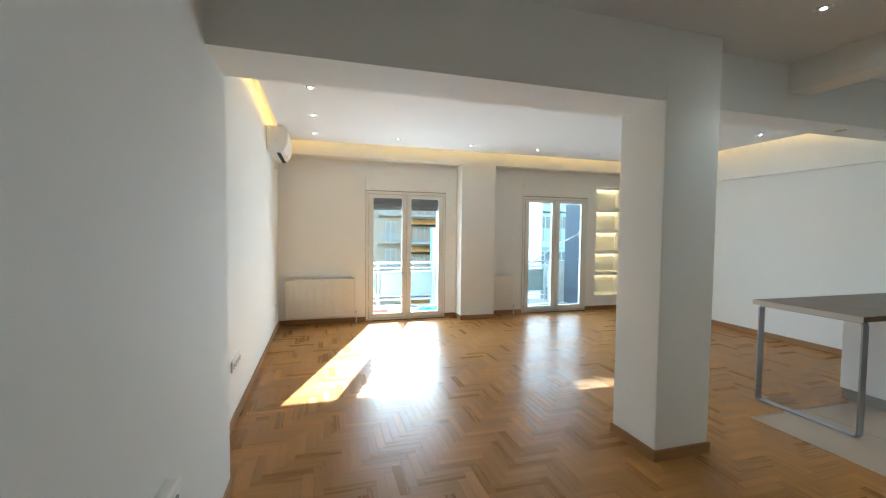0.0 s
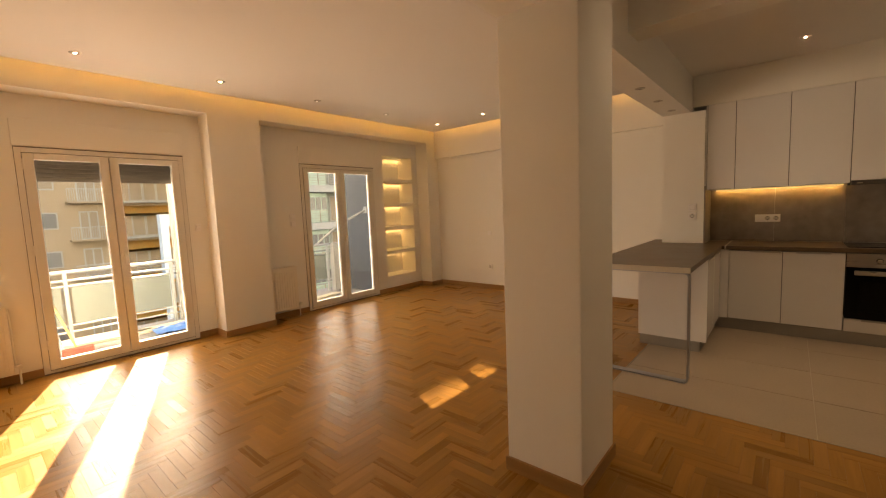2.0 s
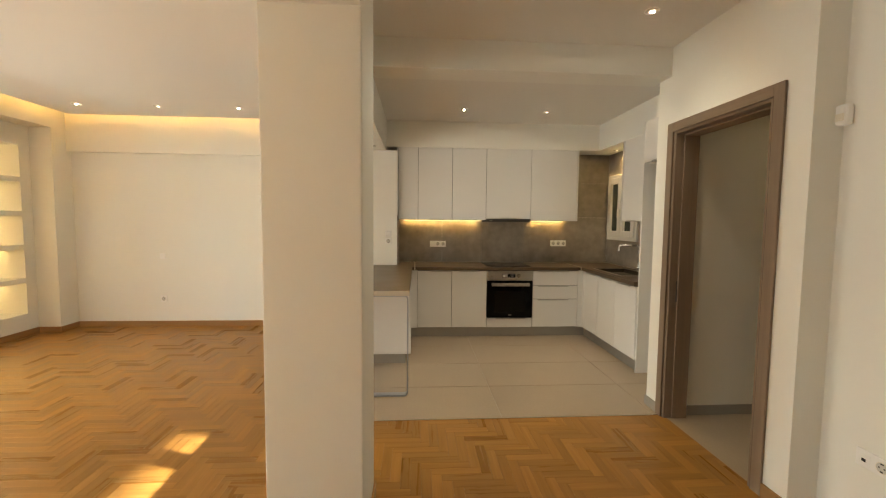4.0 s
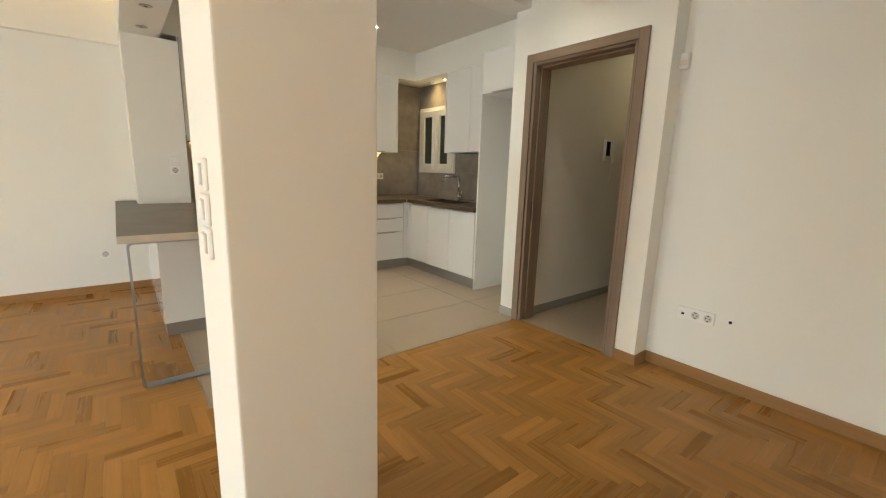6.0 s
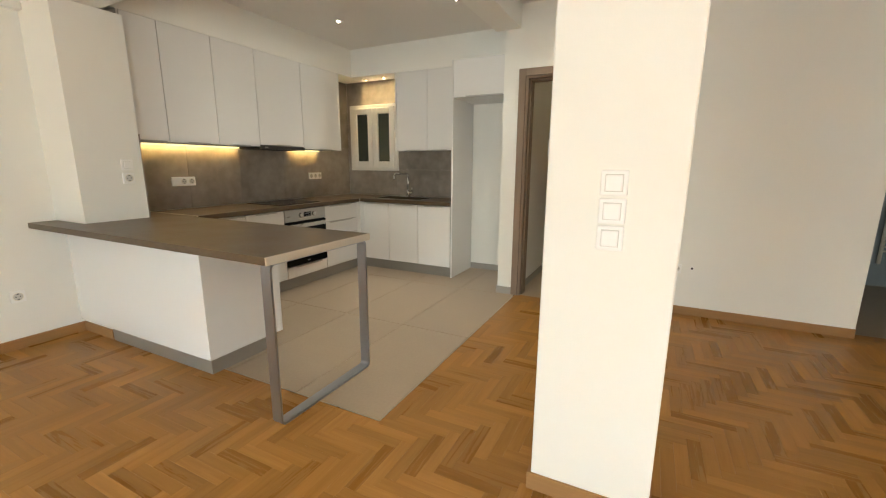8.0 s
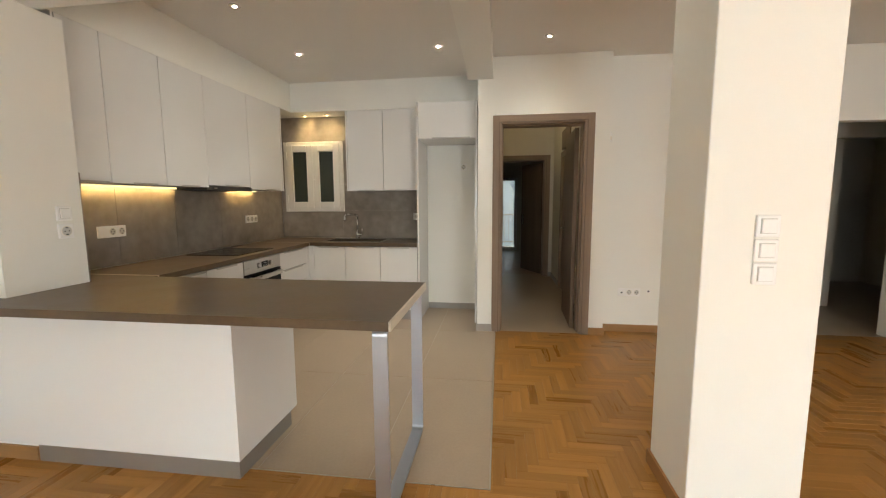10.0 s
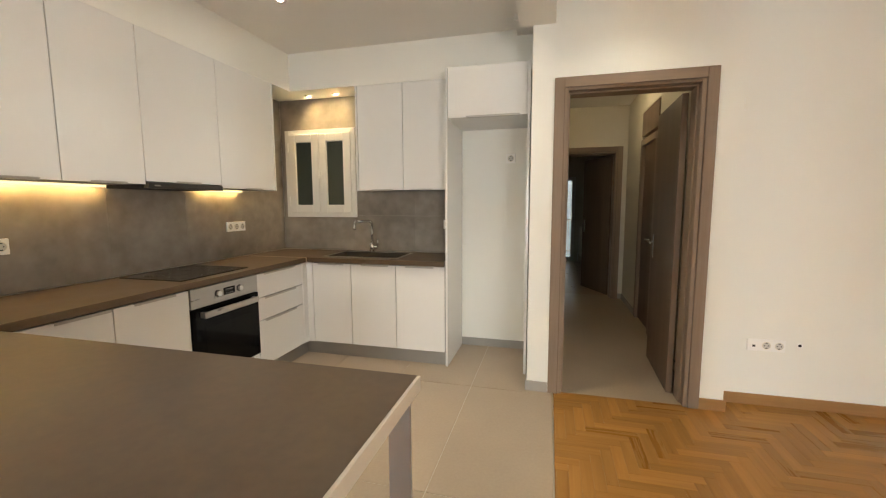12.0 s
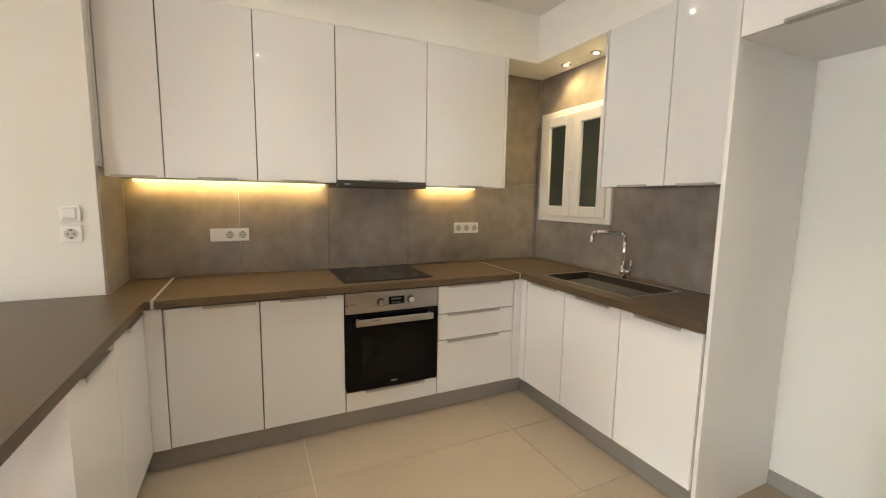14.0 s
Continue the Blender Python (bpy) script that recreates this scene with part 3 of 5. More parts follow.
# ---- doors ----
def door_casing(name, x0, x1, z1, y, depth, label):
    """Veneered frame with a stepped architrave, opening in a wall that faces +y; x0..x1 is the clear opening."""
    t = tagged(new(name), label, kind="structure")
    t.location = ((x0 + x1) / 2, y, 0)
    ORIGIN[t] = Vector(t.location)
    a = 0.088
    for xa, xb in ((x0 - a, x0 - 0.02), (x1 + 0.02, x1 + a)):
        part("architrave", boxes((xa, xb, y, y + 0.016, 0, z1 + a, 0.003)), DOOR_Z, t)
    part("architrave", boxes((x0 - 0.02, x1 + 0.02, y, y + 0.016, z1 + 0.02, z1 + a, 0.003)), DOOR_X, t)
    for xa, xb in ((x0 - 0.02, x0 + 0.006), (x1 - 0.006, x1 + 0.02)):
        part("jamb", boxes((xa, xb, y - depth, y + 0.006, 0, z1 + 0.02, 0.003)), DOOR_Z, t)
    # Dark strips laid over the casing joint paint in its shade; nothing is recessed.
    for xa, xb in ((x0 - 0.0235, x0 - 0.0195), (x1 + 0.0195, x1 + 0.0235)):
        part("groove", boxes((xa, xb, y + 0.004, y + 0.0166, 0, z1 + 0.02)), LEAF, t, "dark strip that paints shade along the casing joint")
    part("groove", boxes((x0 - 0.0235, x1 + 0.0235, y + 0.004, y + 0.0166, z1 + 0.0195, z1 + 0.0235)), LEAF, t, "dark strip that paints shade along the casing joint")
    for xa, xb in ((x0 + 0.006, x0 + 0.018), (x1 - 0.018, x1 - 0.006)):
        part("door_stop", boxes((xa, xb, y - depth, y - 0.055, 0, z1, 0.002)), DOOR_Z, t)
    part("door_stop", boxes((x0 + 0.018, x1 - 0.018, y - depth, y - 0.055, z1 - 0.012, z1, 0.002)), DOOR_X, t)
    part("jamb", boxes((x0 + 0.006, x1 - 0.006, y - depth, y + 0.006, z1, z1 + 0.02, 0.003)), DOOR_X, t)
    return t


def door_leaf(hx, hy, width, height, turn, label):
    """Open leaf hinged at hx, hy; turn is its direction in degrees from +x."""
    t = tagged(new("door_leaf"), label, "door")
    bm = boxes((0, width, -0.02, 0.02, 0.008, height, 0.003))
    ORIGIN[t] = Vector((0, 0, 0))
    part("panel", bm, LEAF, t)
    for s in (-1, 1):
        hb = bmesh.new()
        box(hb, width - 0.085, width - 0.045, s * 0.02, s * 0.026, 0.92, 1.12, 0.003)
        rod(hb, (width - 0.065, s * 0.026, 1.05), (width - 0.065, s * 0.065, 1.05), 0.009)
        rod(hb, (width - 0.065, s * 0.062, 1.05), (width - 0.185, s * 0.062, 1.05), 0.008)
        part("door_handle", hb, CHROME, t, "satin chrome lever handle", smooth=True)
    t.matrix_basis = pose(hx, hy, 0, 0, 0, turn)
    return t


door_casing("door_1", 2.745, 3.56, 2.145, KDOOR_Y, 0.17, "taupe wood-veneer door frame")
strike = thing("strike_plate", (3.553, 0.19, 0.98), "small dark steel strike plate on the door jamb", "strike plate")
part("plate", boxes((3.5515, 3.5538, 0.178, 0.202, 0.90, 1.06, 0.001)), DARK_STEEL, strike)
part("latch_hole", boxes((3.5508, 3.5516, 0.184, 0.196, 0.965, 0.995)), DARK, strike)
door_leaf(2.79, 0.06, 0.755, 2.125, -92, "taupe wood-veneer door standing wide open")
door_casing("door_2", 2.77, 3.53, 2.10, CORR_END, 0.2, "taupe wood-veneer door frame at the corridor end")
door_leaf(2.79, -3.30, 0.74, 2.08, -64, "taupe wood-veneer door standing half open")

# closet door with a high cupboard on the corridor side
cd = tagged(new("door_3"), "taupe veneer side door below a high cupboard", kind="structure")
ORIGIN[cd] = Vector((0, 0, 0))
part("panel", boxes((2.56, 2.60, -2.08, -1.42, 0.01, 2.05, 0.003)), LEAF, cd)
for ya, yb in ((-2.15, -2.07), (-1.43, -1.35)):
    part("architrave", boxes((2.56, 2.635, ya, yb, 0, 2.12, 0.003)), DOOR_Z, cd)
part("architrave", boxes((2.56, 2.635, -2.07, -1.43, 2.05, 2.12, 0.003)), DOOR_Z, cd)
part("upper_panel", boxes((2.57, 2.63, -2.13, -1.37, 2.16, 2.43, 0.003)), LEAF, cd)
hb = bmesh.new()
rod(hb, (2.60, -1.49, 1.0), (2.66, -1.49, 1.0), 0.009)
rod(hb, (2.655, -1.49, 1.0), (2.655, -1.61, 1.0), 0.008)
part("door_handle", hb, CHROME, cd, "chrome lever handle", smooth=True)

ed = tagged(new("door_5"), "taupe veneer door in the corridor side wall", kind="structure")
ORIGIN[ed] = Vector((0, 0, 0))
part("panel", boxes((3.588, 3.599, -2.33, -1.57, 0.01, 2.08, 0.002)), LEAF, ed)
for ya, yb in ((-2.42, -2.33), (-1.57, -1.48)):
    part("architrave", boxes((3.575, 3.599, ya, yb, 0, 2.17, 0.003)), DOOR_Z, ed)
part("architrave", boxes((3.575, 3.599, -2.33, -1.57, 2.08, 2.17, 0.003)), DOOR_Z, ed)

# lobby side: veneer doorway to the bathroom with cupboard above, dark doorway beside it
door_casing("door_4", -0.15, 0.45, 1.97, -1.15, 0.15, "taupe wood-veneer door frame of the bathroom")
structure("trim_lobby_cupboard", boxes((-0.215, 0.54, -1.15, -1.13, 2.115, 2.43, 0.004), (-0.17, 0.50, -1.13, -1.122, 2.16, 2.39, 0.004)), DOOR_X, "taupe wood-veneer cupboard above the doorway")

tr = thing("towel_radiator", (-0.2, -1.93, 0.27), "white ladder towel radiator on the bathroom wall", "radiator")
for xx in (-0.45, 0.05):
    part("upright", rod(bmesh.new(), (xx, -1.93, 0.27), (xx, -1.93, 1.76), 0.018), ENAMEL, tr, smooth=True)
for z in [0.42 + 0.05 * i for i in range(7)] + [0.86 + 0.05 * i for i in range(6)] + [1.25 + 0.05 * i for i in range(5)] + [1.62 + 0.05 * i for i in range(3)]:
    part("rung", rod(bmesh.new(), (-0.45, -1.915, z), (0.05, -1.915, z), 0.010, 8), ENAMEL, tr, smooth=True)
structure("wall_bathroom", boxes((-0.56, 2.45, -2.10, -1.99, 0, 2.75)), surface("bathroom_tile", (0.30, 0.34, 0.36), 0.2, vary=0.25, scale=3), "blue-grey marbled bathroom wall")

radiator("radiator", 2.20, 2.96, 0.14, 0.84, -7.15, "white panel radiator beside the bedroom window", 1)

# far bedroom window
bw = tagged(new("window_3"), "white balcony door of the far bedroom", kind="structure")
ORIGIN[bw] = Vector((0, 0, 0))
for xa, xb in ((3.08, 3.16), (3.56, 3.64), (4.02, 4.10)):
    part("window_frame", boxes((xa, xb, -7.25, -7.16, 0, 2.02, 0.004)), PVC, bw)
for xa, xb in ((3.16, 3.56), (3.64, 4.02)):
    part("window_frame", boxes((xa, xb, -7.25, -7.16, 1.94, 2.02), (xa, xb, -7.25, -7.16, 0, 0.09)), PVC, bw)
    g = part("pane", boxes((xa, xb, -7.21, -7.20, 0.09, 1.94)), GLASS, bw, "clear glass pane")
    g.visible_shadow = False

gl = thing("globe_lamp", (3.137, -1.73, 2.55), "small round lit ceiling lamp in the corridor", "ceiling lamp")
bm = bmesh.new()
bmesh.ops.create_uvsphere(bm, u_segments=20, v_segments=12, radius=0.055, matrix=Matrix.Translation((3.137, -1.73, 2.62)))
part("globe", bm, glow("globe_glow", (1.0, 0.80, 0.50), 2.5), gl, smooth=True)
part("base", rod(bmesh.new(), (3.137, -1.73, 2.67), (3.137, -1.73, 2.75), 0.045), PLASTIC, gl)

# ---- kitchen ----
KICK, DOOR_B, DOOR_T, TOP_U, TOP = 0.12, 0.125, 0.862, 0.870, 0.910
FRONT_E, FRONT_S = 5.80, -0.02


class Run:
    """Maps width, depth behind the front, height to the world for one row of cabinets."""

    def __init__(self, kind, front):
        self.kind, self.front = kind, front

    def box(self, bm, u0, u1, d0, d1, z0, z1, bevel=0.0):
        if self.kind == "E":
            return box(bm, self.front + d0, self.front + d1, u0, u1, z0, z1, bevel)
        if self.kind == "S":
            return box(bm, u0, u1, self.front - d0, self.front - d1, z0, z1, bevel)
        return box(bm, u0, u1, self.front + d0, self.front + d1, z0, z1, bevel)

    def at(self, u, d, z):
        return {"E": (self.front + d, u, z), "S": (u, self.front - d, z), "N": (u, self.front + d, z)}[self.kind]


RE, RS, RB = Run("E", FRONT_E), Run("S", FRONT_S), Run("N", 2.215)
UE, US = Run("E", 6.09), Run("S", -0.30)


def front_panel(run, name, t, u0, u1, z0, z1, lip, lip_top=True, lip_len=0.20):
    g = 0.0028
    d = part(name, run.box(bmesh.new(), u0 + g, u1 - g, 0.0, 0.019, z0 + g, z1 - g, 0.0015), LACQUER, t)
    if lip is not None:
        c = u0 + (u1 - u0) * lip
        hb = bmesh.new()
        if lip_top:
            run.box(hb, c - lip_len / 2, c + lip_len / 2, -0.016, 0.016, z1 - 0.003, z1 + 0.001)
            run.box(hb, c - lip_len / 2, c + lip_len / 2, -0.017, -0.014, z1 - 0.014, z1 + 0.001)
        else:
            run.box(hb, c - lip_len / 2, c + lip_len / 2, -0.016, 0.016, z0 - 0.001, z0 + 0.003)
            run.box(hb, c - lip_len / 2, c + lip_len / 2, -0.017, -0.014, z0 - 0.001, z0 + 0.012)
        part("handle", hb, HANDLE, d, "slim metal edge handle")
    return d


def base_unit(run, u0, u1, fronts, label, depth=0.56, body_top=DOOR_T + 0.004):
    """fronts: rows of (z0, z1, handle position along the width or None)."""
    t = thing("base_cabinet", run.at((u0 + u1) / 2, 0.3, KICK), label, "cabinet", "kitchen base cabinets")
    part("body", run.box(bmesh.new(), u0 + 0.001, u1 - 0.001, 0.021, depth, KICK, body_top), GAP_SHADE, t)
    for z0, z1, lip in fronts:
        drawer = z1 - z0 < 0.5
        front_panel(run, "drawer_front" if drawer else "door", t, u0, u1, z0, z1, lip, True, 0.40 if drawer else 0.25)
    return t


base_unit(RE, 1.699, 2.138, [(DOOR_B, DOOR_T, 0.32)], "white gloss base cabinet with one door")
base_unit(RE, 1.246, 1.699, [(DOOR_B, DOOR_T, 0.5)], "white gloss base cabinet with one door beside the oven")
base_unit(RE, 0.048, 0.643, [(DOOR_B, 0.493, 0.55), (0.493, 0.672, 0.55), (0.672, DOOR_T, 0.55)], "white gloss base cabinet with three drawers")
base_unit(RS, 5.358, 5.740, [(DOOR_B, DOOR_T, 0.5)], "white gloss base cabinet in the corner below the sink")
base_unit(RS, 4.935, 5.358, [(DOOR_B, DOOR_T, 0.45)], "white gloss base cabinet below the sink")
base_unit(RS, 4.497, 4.935, [(DOOR_B, DOOR_T, 0.5)], "white gloss base cabinet beside the tall panel")
structure("trim_corner_filler", boxes((FRONT_E, FRONT_E + 0.02, FRONT_S, 0.046, DOOR_B, DOOR_T), (5.742, FRONT_E, FRONT_S - 0.02, FRONT_S, DOOR_B, DOOR_T), (FRONT_E, FRONT_E + 0.02, 2.14, 2.215, DOOR_B, DOOR_T)), LACQUER, "white gloss filler strips in the cabinet corners")
base_unit(RB, 4.87, 5.33, [(DOOR_B, DOOR_T, 0.5)], "white gloss cabinet below the bar", 0.55)
base_unit(RB, 5.33, 5.797, [(DOOR_B, DOOR_T, 0.62)], "white gloss cabinet below the bar in the corner", 0.55)
# bar cladding
structure("trim_bar_panel", boxes((4.84, EAST - 0.001, 2.768, 2.788, 0.10, TOP_U), (4.84, 4.868, 2.205, 2.768, 0.10, TOP_U)), LACQUER, "white panels that clad the bar cabinets")
structure("plinth", boxes((FRONT_E + 0.045, FRONT_E + 0.06, FRONT_S - 0.06, 2.27, 0, KICK), (4.497, FRONT_E + 0.045, FRONT_S - 0.06, FRONT_S - 0.045, 0, KICK), (4.89, FRONT_E + 0.045, 2.262, 2.277, 0, KICK), (4.850, 6.02, 2.762, 2.777, 0, 0.10), (4.850, 4.864, 2.262, 2.762, 0, 0.10)), ALU, "grey aluminium plinth below the cabinets")

# oven
ov = thing("oven", (6.0, 0.945, 0.25), "built-in steel and black glass oven below the hob", "oven")
OY0, OY1 = 0.647, 1.242
part("body", boxes((FRONT_E + 0.012, 6.35, OY0 + 0.004, OY1 - 0.004, 0.255, 0.86)), DARK, ov)
part("control_panel", boxes((FRONT_E - 0.008, FRONT_E + 0.012, OY0, OY1, 0.735, 0.862, 0.003)), STEEL, ov, "brushed steel control panel")
dr = part("door", boxes((FRONT_E - 0.012, FRONT_E + 0.012, OY0, OY1, 0.252, 0.730, 0.004)), BLACK_GLASS, ov, "black glass oven door")
hb = bmesh.new()
for yy in (0.715, 1.175):
    box(hb, FRONT_E - 0.050, FRONT_E - 0.011, yy - 0.010, yy + 0.010, 0.670, 0.708, 0.006)
box(hb, FRONT_E - 0.062, FRONT_E - 0.046, 0.698, 1.192, 0.668, 0.710, 0.007, 3)
part("handle", hb, STEEL, dr, "flat brushed steel bar handle")
part("inner_window", boxes((FRONT_E - 0.0135, FRONT_E - 0.0115, 0.74, 1.15, 0.33, 0.60)), surface("oven_window", (0.005, 0.0045, 0.004), 0.07, bump=0.0, gloss=0.16), dr)
part("badge", boxes((FRONT_E - 0.0135, FRONT_E - 0.0115, 0.925, 0.965, 0.283, 0.291)), SATIN, dr)
for yy in (0.836, 1.030):
    k = part("knob", rod(bmesh.new(), (FRONT_E - 0.008, yy, 0.798), (FRONT_E - 0.030, yy, 0.798), 0.018, 24), CHROME, ov, smooth=False)
    part("knob_ring", rod(bmesh.new(), (FRONT_E - 0.008, yy, 0.798), (FRONT_E - 0.012, yy, 0.798), 0.0235, 24), DARK_STEEL, k)
dp = part("display", boxes((FRONT_E - 0.011, FRONT_E - 0.007, 0.878, 0.978, 0.775, 0.824)), BLACK_GLASS, ov)
digits = bmesh.new()
for i in range(4):
    ya = 0.900 + 0.017 * i
    for za, zb, yb, yc in ((0.812, 0.8135, 0, 0.010), (0.806, 0.8072, 0, 0.010), (0.806, 0.8135, 0, 0.0013), (0.801, 0.8072, 0.0087, 0.010)):
        box(digits, FRONT_E - 0.0118, FRONT_E - 0.011, ya + yb, ya + yc, za, zb)
    box(digits, FRONT_E - 0.0118, FRONT_E - 0.011, ya, ya + 0.007, 0.783, 0.787)
part("markings", digits, PLASTIC, dp)
od = thing("base_cabinet", (FRONT_E + 0.3, 0.945, KICK), "low white gloss drawer front below the oven", "cabinet", "kitchen base cabinets")
part("body", boxes((FRONT_E + 0.021, 6.36, 0.648, 1.241, KICK, 0.245)), CARCASS, od)
front_panel(RE, "drawer_front", od, 0.645, 1.244, DOOR_B, 0.248, 0.48, True, 0.39)

# worktops
wt = thing("worktop", (6.1, 1.1, TOP_U), "brown stone-look laminate worktop along the wall", "worktop")
part("slab", boxes((FRONT_E - 0.025, 6.435, 0.022, 2.166, TOP_U, TOP, 0.004)), WORKTOP, wt)
part("joint_strip", boxes((FRONT_E - 0.026, 6.435, 2.167, 2.179, TOP_U - 0.002, TOP + 0.0015)), TOP_EDGE, wt, "pale metal joint strip")
part("joint_strip", boxes((FRONT_E - 0.024, 6.435, 0.012, 0.0215, TOP_U - 0.001, TOP + 0.001)), TOP_EDGE, wt, "pale joint line")
ws = thing("worktop", (5.3, -0.3, TOP_U), "brown stone-look laminate worktop with a sink cut-out", "worktop")
SX0, SX1, SY0, SY1 = 4.96, 5.65, -0.492, -0.105
part("slab", union_slab([(4.497, SX0, -0.615, 0.005), (SX1, FRONT_E - 0.025, -0.615, 0.005), (FRONT_E - 0.025, 6.435, -0.615, 0.005), (FRONT_E - 0.025, 6.435, 0.005, 0.0115), (SX0, SX1, -0.615, SY0), (SX0, SX1, SY1, 0.005)], TOP_U, TOP), WORKTOP, ws)
bar = thing("bar_worktop", (5.0, 2.6, TOP_U), "brown stone-look bar top on a steel loop leg", "bar table")
part("slab", union_slab([(4.006, 6.02, 2.206, 3.004), (6.02, 6.435, 2.18, 2.397), (FRONT_E - 0.025, 6.02, 2.18, 2.206), (6.02, 6.44, 2.837, 3.004)], TOP_U, TOP), WORKTOP, bar)
part("edge_band", boxes((3.996, 4.006, 2.206, 3.004, TOP_U - 0.001, TOP + 0.0005, 0.002)), TOP_EDGE, bar, "pale edge band")
bm = bmesh.new()
RC, TH = 0.035, 0.012
loops = []
for x in (4.022, 4.086):
    for inset in (0.0, TH):
        ring = []
        for cy, cz, a0 in ((2.967 - RC, TOP_U - RC, 0), (2.215 + RC, TOP_U - RC, 90), (2.215 + RC, RC, 180), (2.967 - RC, RC, 270)):
            for k in range(6):
                an = radians(a0 + 18 * k)
                ring.append(bm.verts.new((x, cy + (RC - inset) * math.cos(an), cz + (RC - inset) * math.sin(an))))
        loops.append(ring)
for a, b in ((0, 1), (1, 3), (3, 2), (2, 0)):
    for k in range(24):
        bm.faces.new((loops[a][k], loops[a][(k + 1) % 24], loops[b][(k + 1) % 24], loops[b][k]))
part("leg_frame", bm, LEG_STEEL, bar, "brushed flat steel loop leg")

# hob, sink, tap
hob = thing("hob", (6.06, 0.945, TOP), "black glass ceramic hob set in the worktop", "hob")
part("glass", boxes((5.86, 6.36, 0.655, 1.235, TOP, TOP + 0.006, 0.002)), HOB, hob)
ZONE = surface("zone_print", (0.09, 0.08, 0.07), 0.3, bump=0.0)
for cx, cy, r in ((5.98, 0.80, 0.075), (6.22, 0.80, 0.095), (5.98, 1.09, 0.095), (6.22, 1.09, 0.075)):
    part("zone_mark", disc_ring(bmesh.new(), (cx, cy, TOP + 0.0075), r - 0.002, r, 0.001, 32), ZONE, hob)

sk = thing("sink", (5.3, -0.3, TOP), "stainless steel sink with a drainer set in the worktop", "sink")
part("rim", boxes((SX0 - 0.02, SX1 + 0.02, SY1, SY1 + 0.02, TOP, TOP + 0.004), (SX0 - 0.02, SX1 + 0.02, SY0 - 0.02, SY0, TOP, TOP + 0.004), (SX0 - 0.02, SX0, SY0, SY1, TOP, TOP + 0.004), (SX1, SX1 + 0.02, SY0, SY1, TOP, TOP + 0.004)), STEEL, sk)
bm = bmesh.new()
for (xa, ya), (xb, yb) in (((SX0, SY0), (SX1, SY0)), ((SX1, SY0), (SX1, SY1)), ((SX1, SY1), (SX0, SY1)), ((SX0, SY1), (SX0, SY0))):
    cx, cy = (SX0 + SX1) / 2, (SY0 + SY1) / 2
    k = 0.93
    pts = [(xa, ya, TOP + 0.002), (xb, yb, TOP + 0.002), (cx + (xb - cx) * k, cy + (yb - cy) * k, TOP - 0.17), (cx + (xa - cx) * k, cy + (ya - cy) * k, TOP - 0.17)]
    bm.faces.new([bm.verts.new(p) for p in pts])
cx, cy = (SX0 + SX1) / 2, (SY0 + SY1) / 2
bm.faces.new([bm.verts.new((cx + sx * (SX1 - SX0) / 2 * 0.93, cy + sy * (SY1 - SY0) / 2 * 0.93, TOP - 0.17)) for sx, sy in ((-1, -1), (1, -1), (1, 1), (-1, 1))])
bmesh.ops.remove_doubles(bm, verts=bm.verts[:], dist=0.0005)
part("bowl", bm, surface("sink_steel", (0.085, 0.077, 0.064), 0.33, 0.7, vary=0.1, bump=0.01), sk)
part("drain", rod(bmesh.new(), (5.09, -0.40, TOP - 0.169), (5.09, -0.40, TOP - 0.164), 0.04, 20), CHROME, sk)

tap = thing("kitchen_tap", (5.38, -0.535, TOP), "chrome kitchen tap with a square swan spout", "tap")
part("base", rod(bmesh.new(), (5.38, -0.535, TOP), (5.38, -0.535, TOP + 0.09), 0.024, 20), CHROME, tap, smooth=True)
bm = bmesh.new()
path = [(5.38, -0.535, TOP + 0.09), (5.38, -0.535, TOP + 0.285), (5.383, -0.527, TOP + 0.300), (5.392, -0.504, TOP + 0.308), (5.452, -0.348, TOP + 0.312), (5.459, -0.330, TOP + 0.305), (5.462, -0.322, TOP + 0.288), (5.463, -0.320, TOP + 0.245)]
for i, (a, b) in enumerate(zip(path, path[1:])):
    rod(bm, a, b, 0.0135, 16)
    if i:
        bmesh.ops.create_uvsphere(bm, u_segments=12, v_segments=8, radius=0.0135, matrix=Matrix.Translation(a))
rod(bm, (5.4625, -0.3205, TOP + 0.262), (5.463, -0.320, TOP + 0.235), 0.016, 16)
part("spout", bm, CHROME, tap, smooth=True)
bm = bmesh.new()
rod(bm, (5.38, -0.535, TOP + 0.05), (5.325, -0.535, TOP + 0.05), 0.017, 16)
rod(bm, (5.325, -0.535, TOP + 0.05), (5.315, -0.53, TOP + 0.135), 0.007, 10)
part("lever", bm, CHROME, tap, smooth=True)


# wall cabinets
def wall_unit(run, u0, u1, z0, z1, lip, label, depth=0.34):
    t = thing("wall_cabinet", run.at((u0 + u1) / 2, 0.17, z0), label, "cabinet", "kitchen wall cabinets")
    part("body", run.box(bmesh.new(), u0 + 0.001, u1 - 0.001, 0.021, depth, z0 + 0.004, z1), GAP_SHADE, t)
    front_panel(run, "door", t, u0, u1, z0, z1, lip, False)
    return t


UZ0, UZ1 = 1.51, 2.460
for (a, b), lip in zip(((2.134, 2.396), (1.679, 2.134), (1.223, 1.679), (-0.015, 0.614)), (0.5, 0.45, 0.5, 0.45)):
    wall_unit(UE, a, b, UZ0, UZ1, lip, "narrow white gloss wall cabinet beside the pier" if b > 2.3 else "white gloss wall cabinet")
wall_unit(UE, 0.614, 1.223, UZ0 + 0.02, UZ1, 0.5, "white gloss wall cabinet above the cooker hood")
wall_unit(US, 4.955, 5.395, UZ0, UZ1, 0.45, "white gloss wall cabinet beside the window")
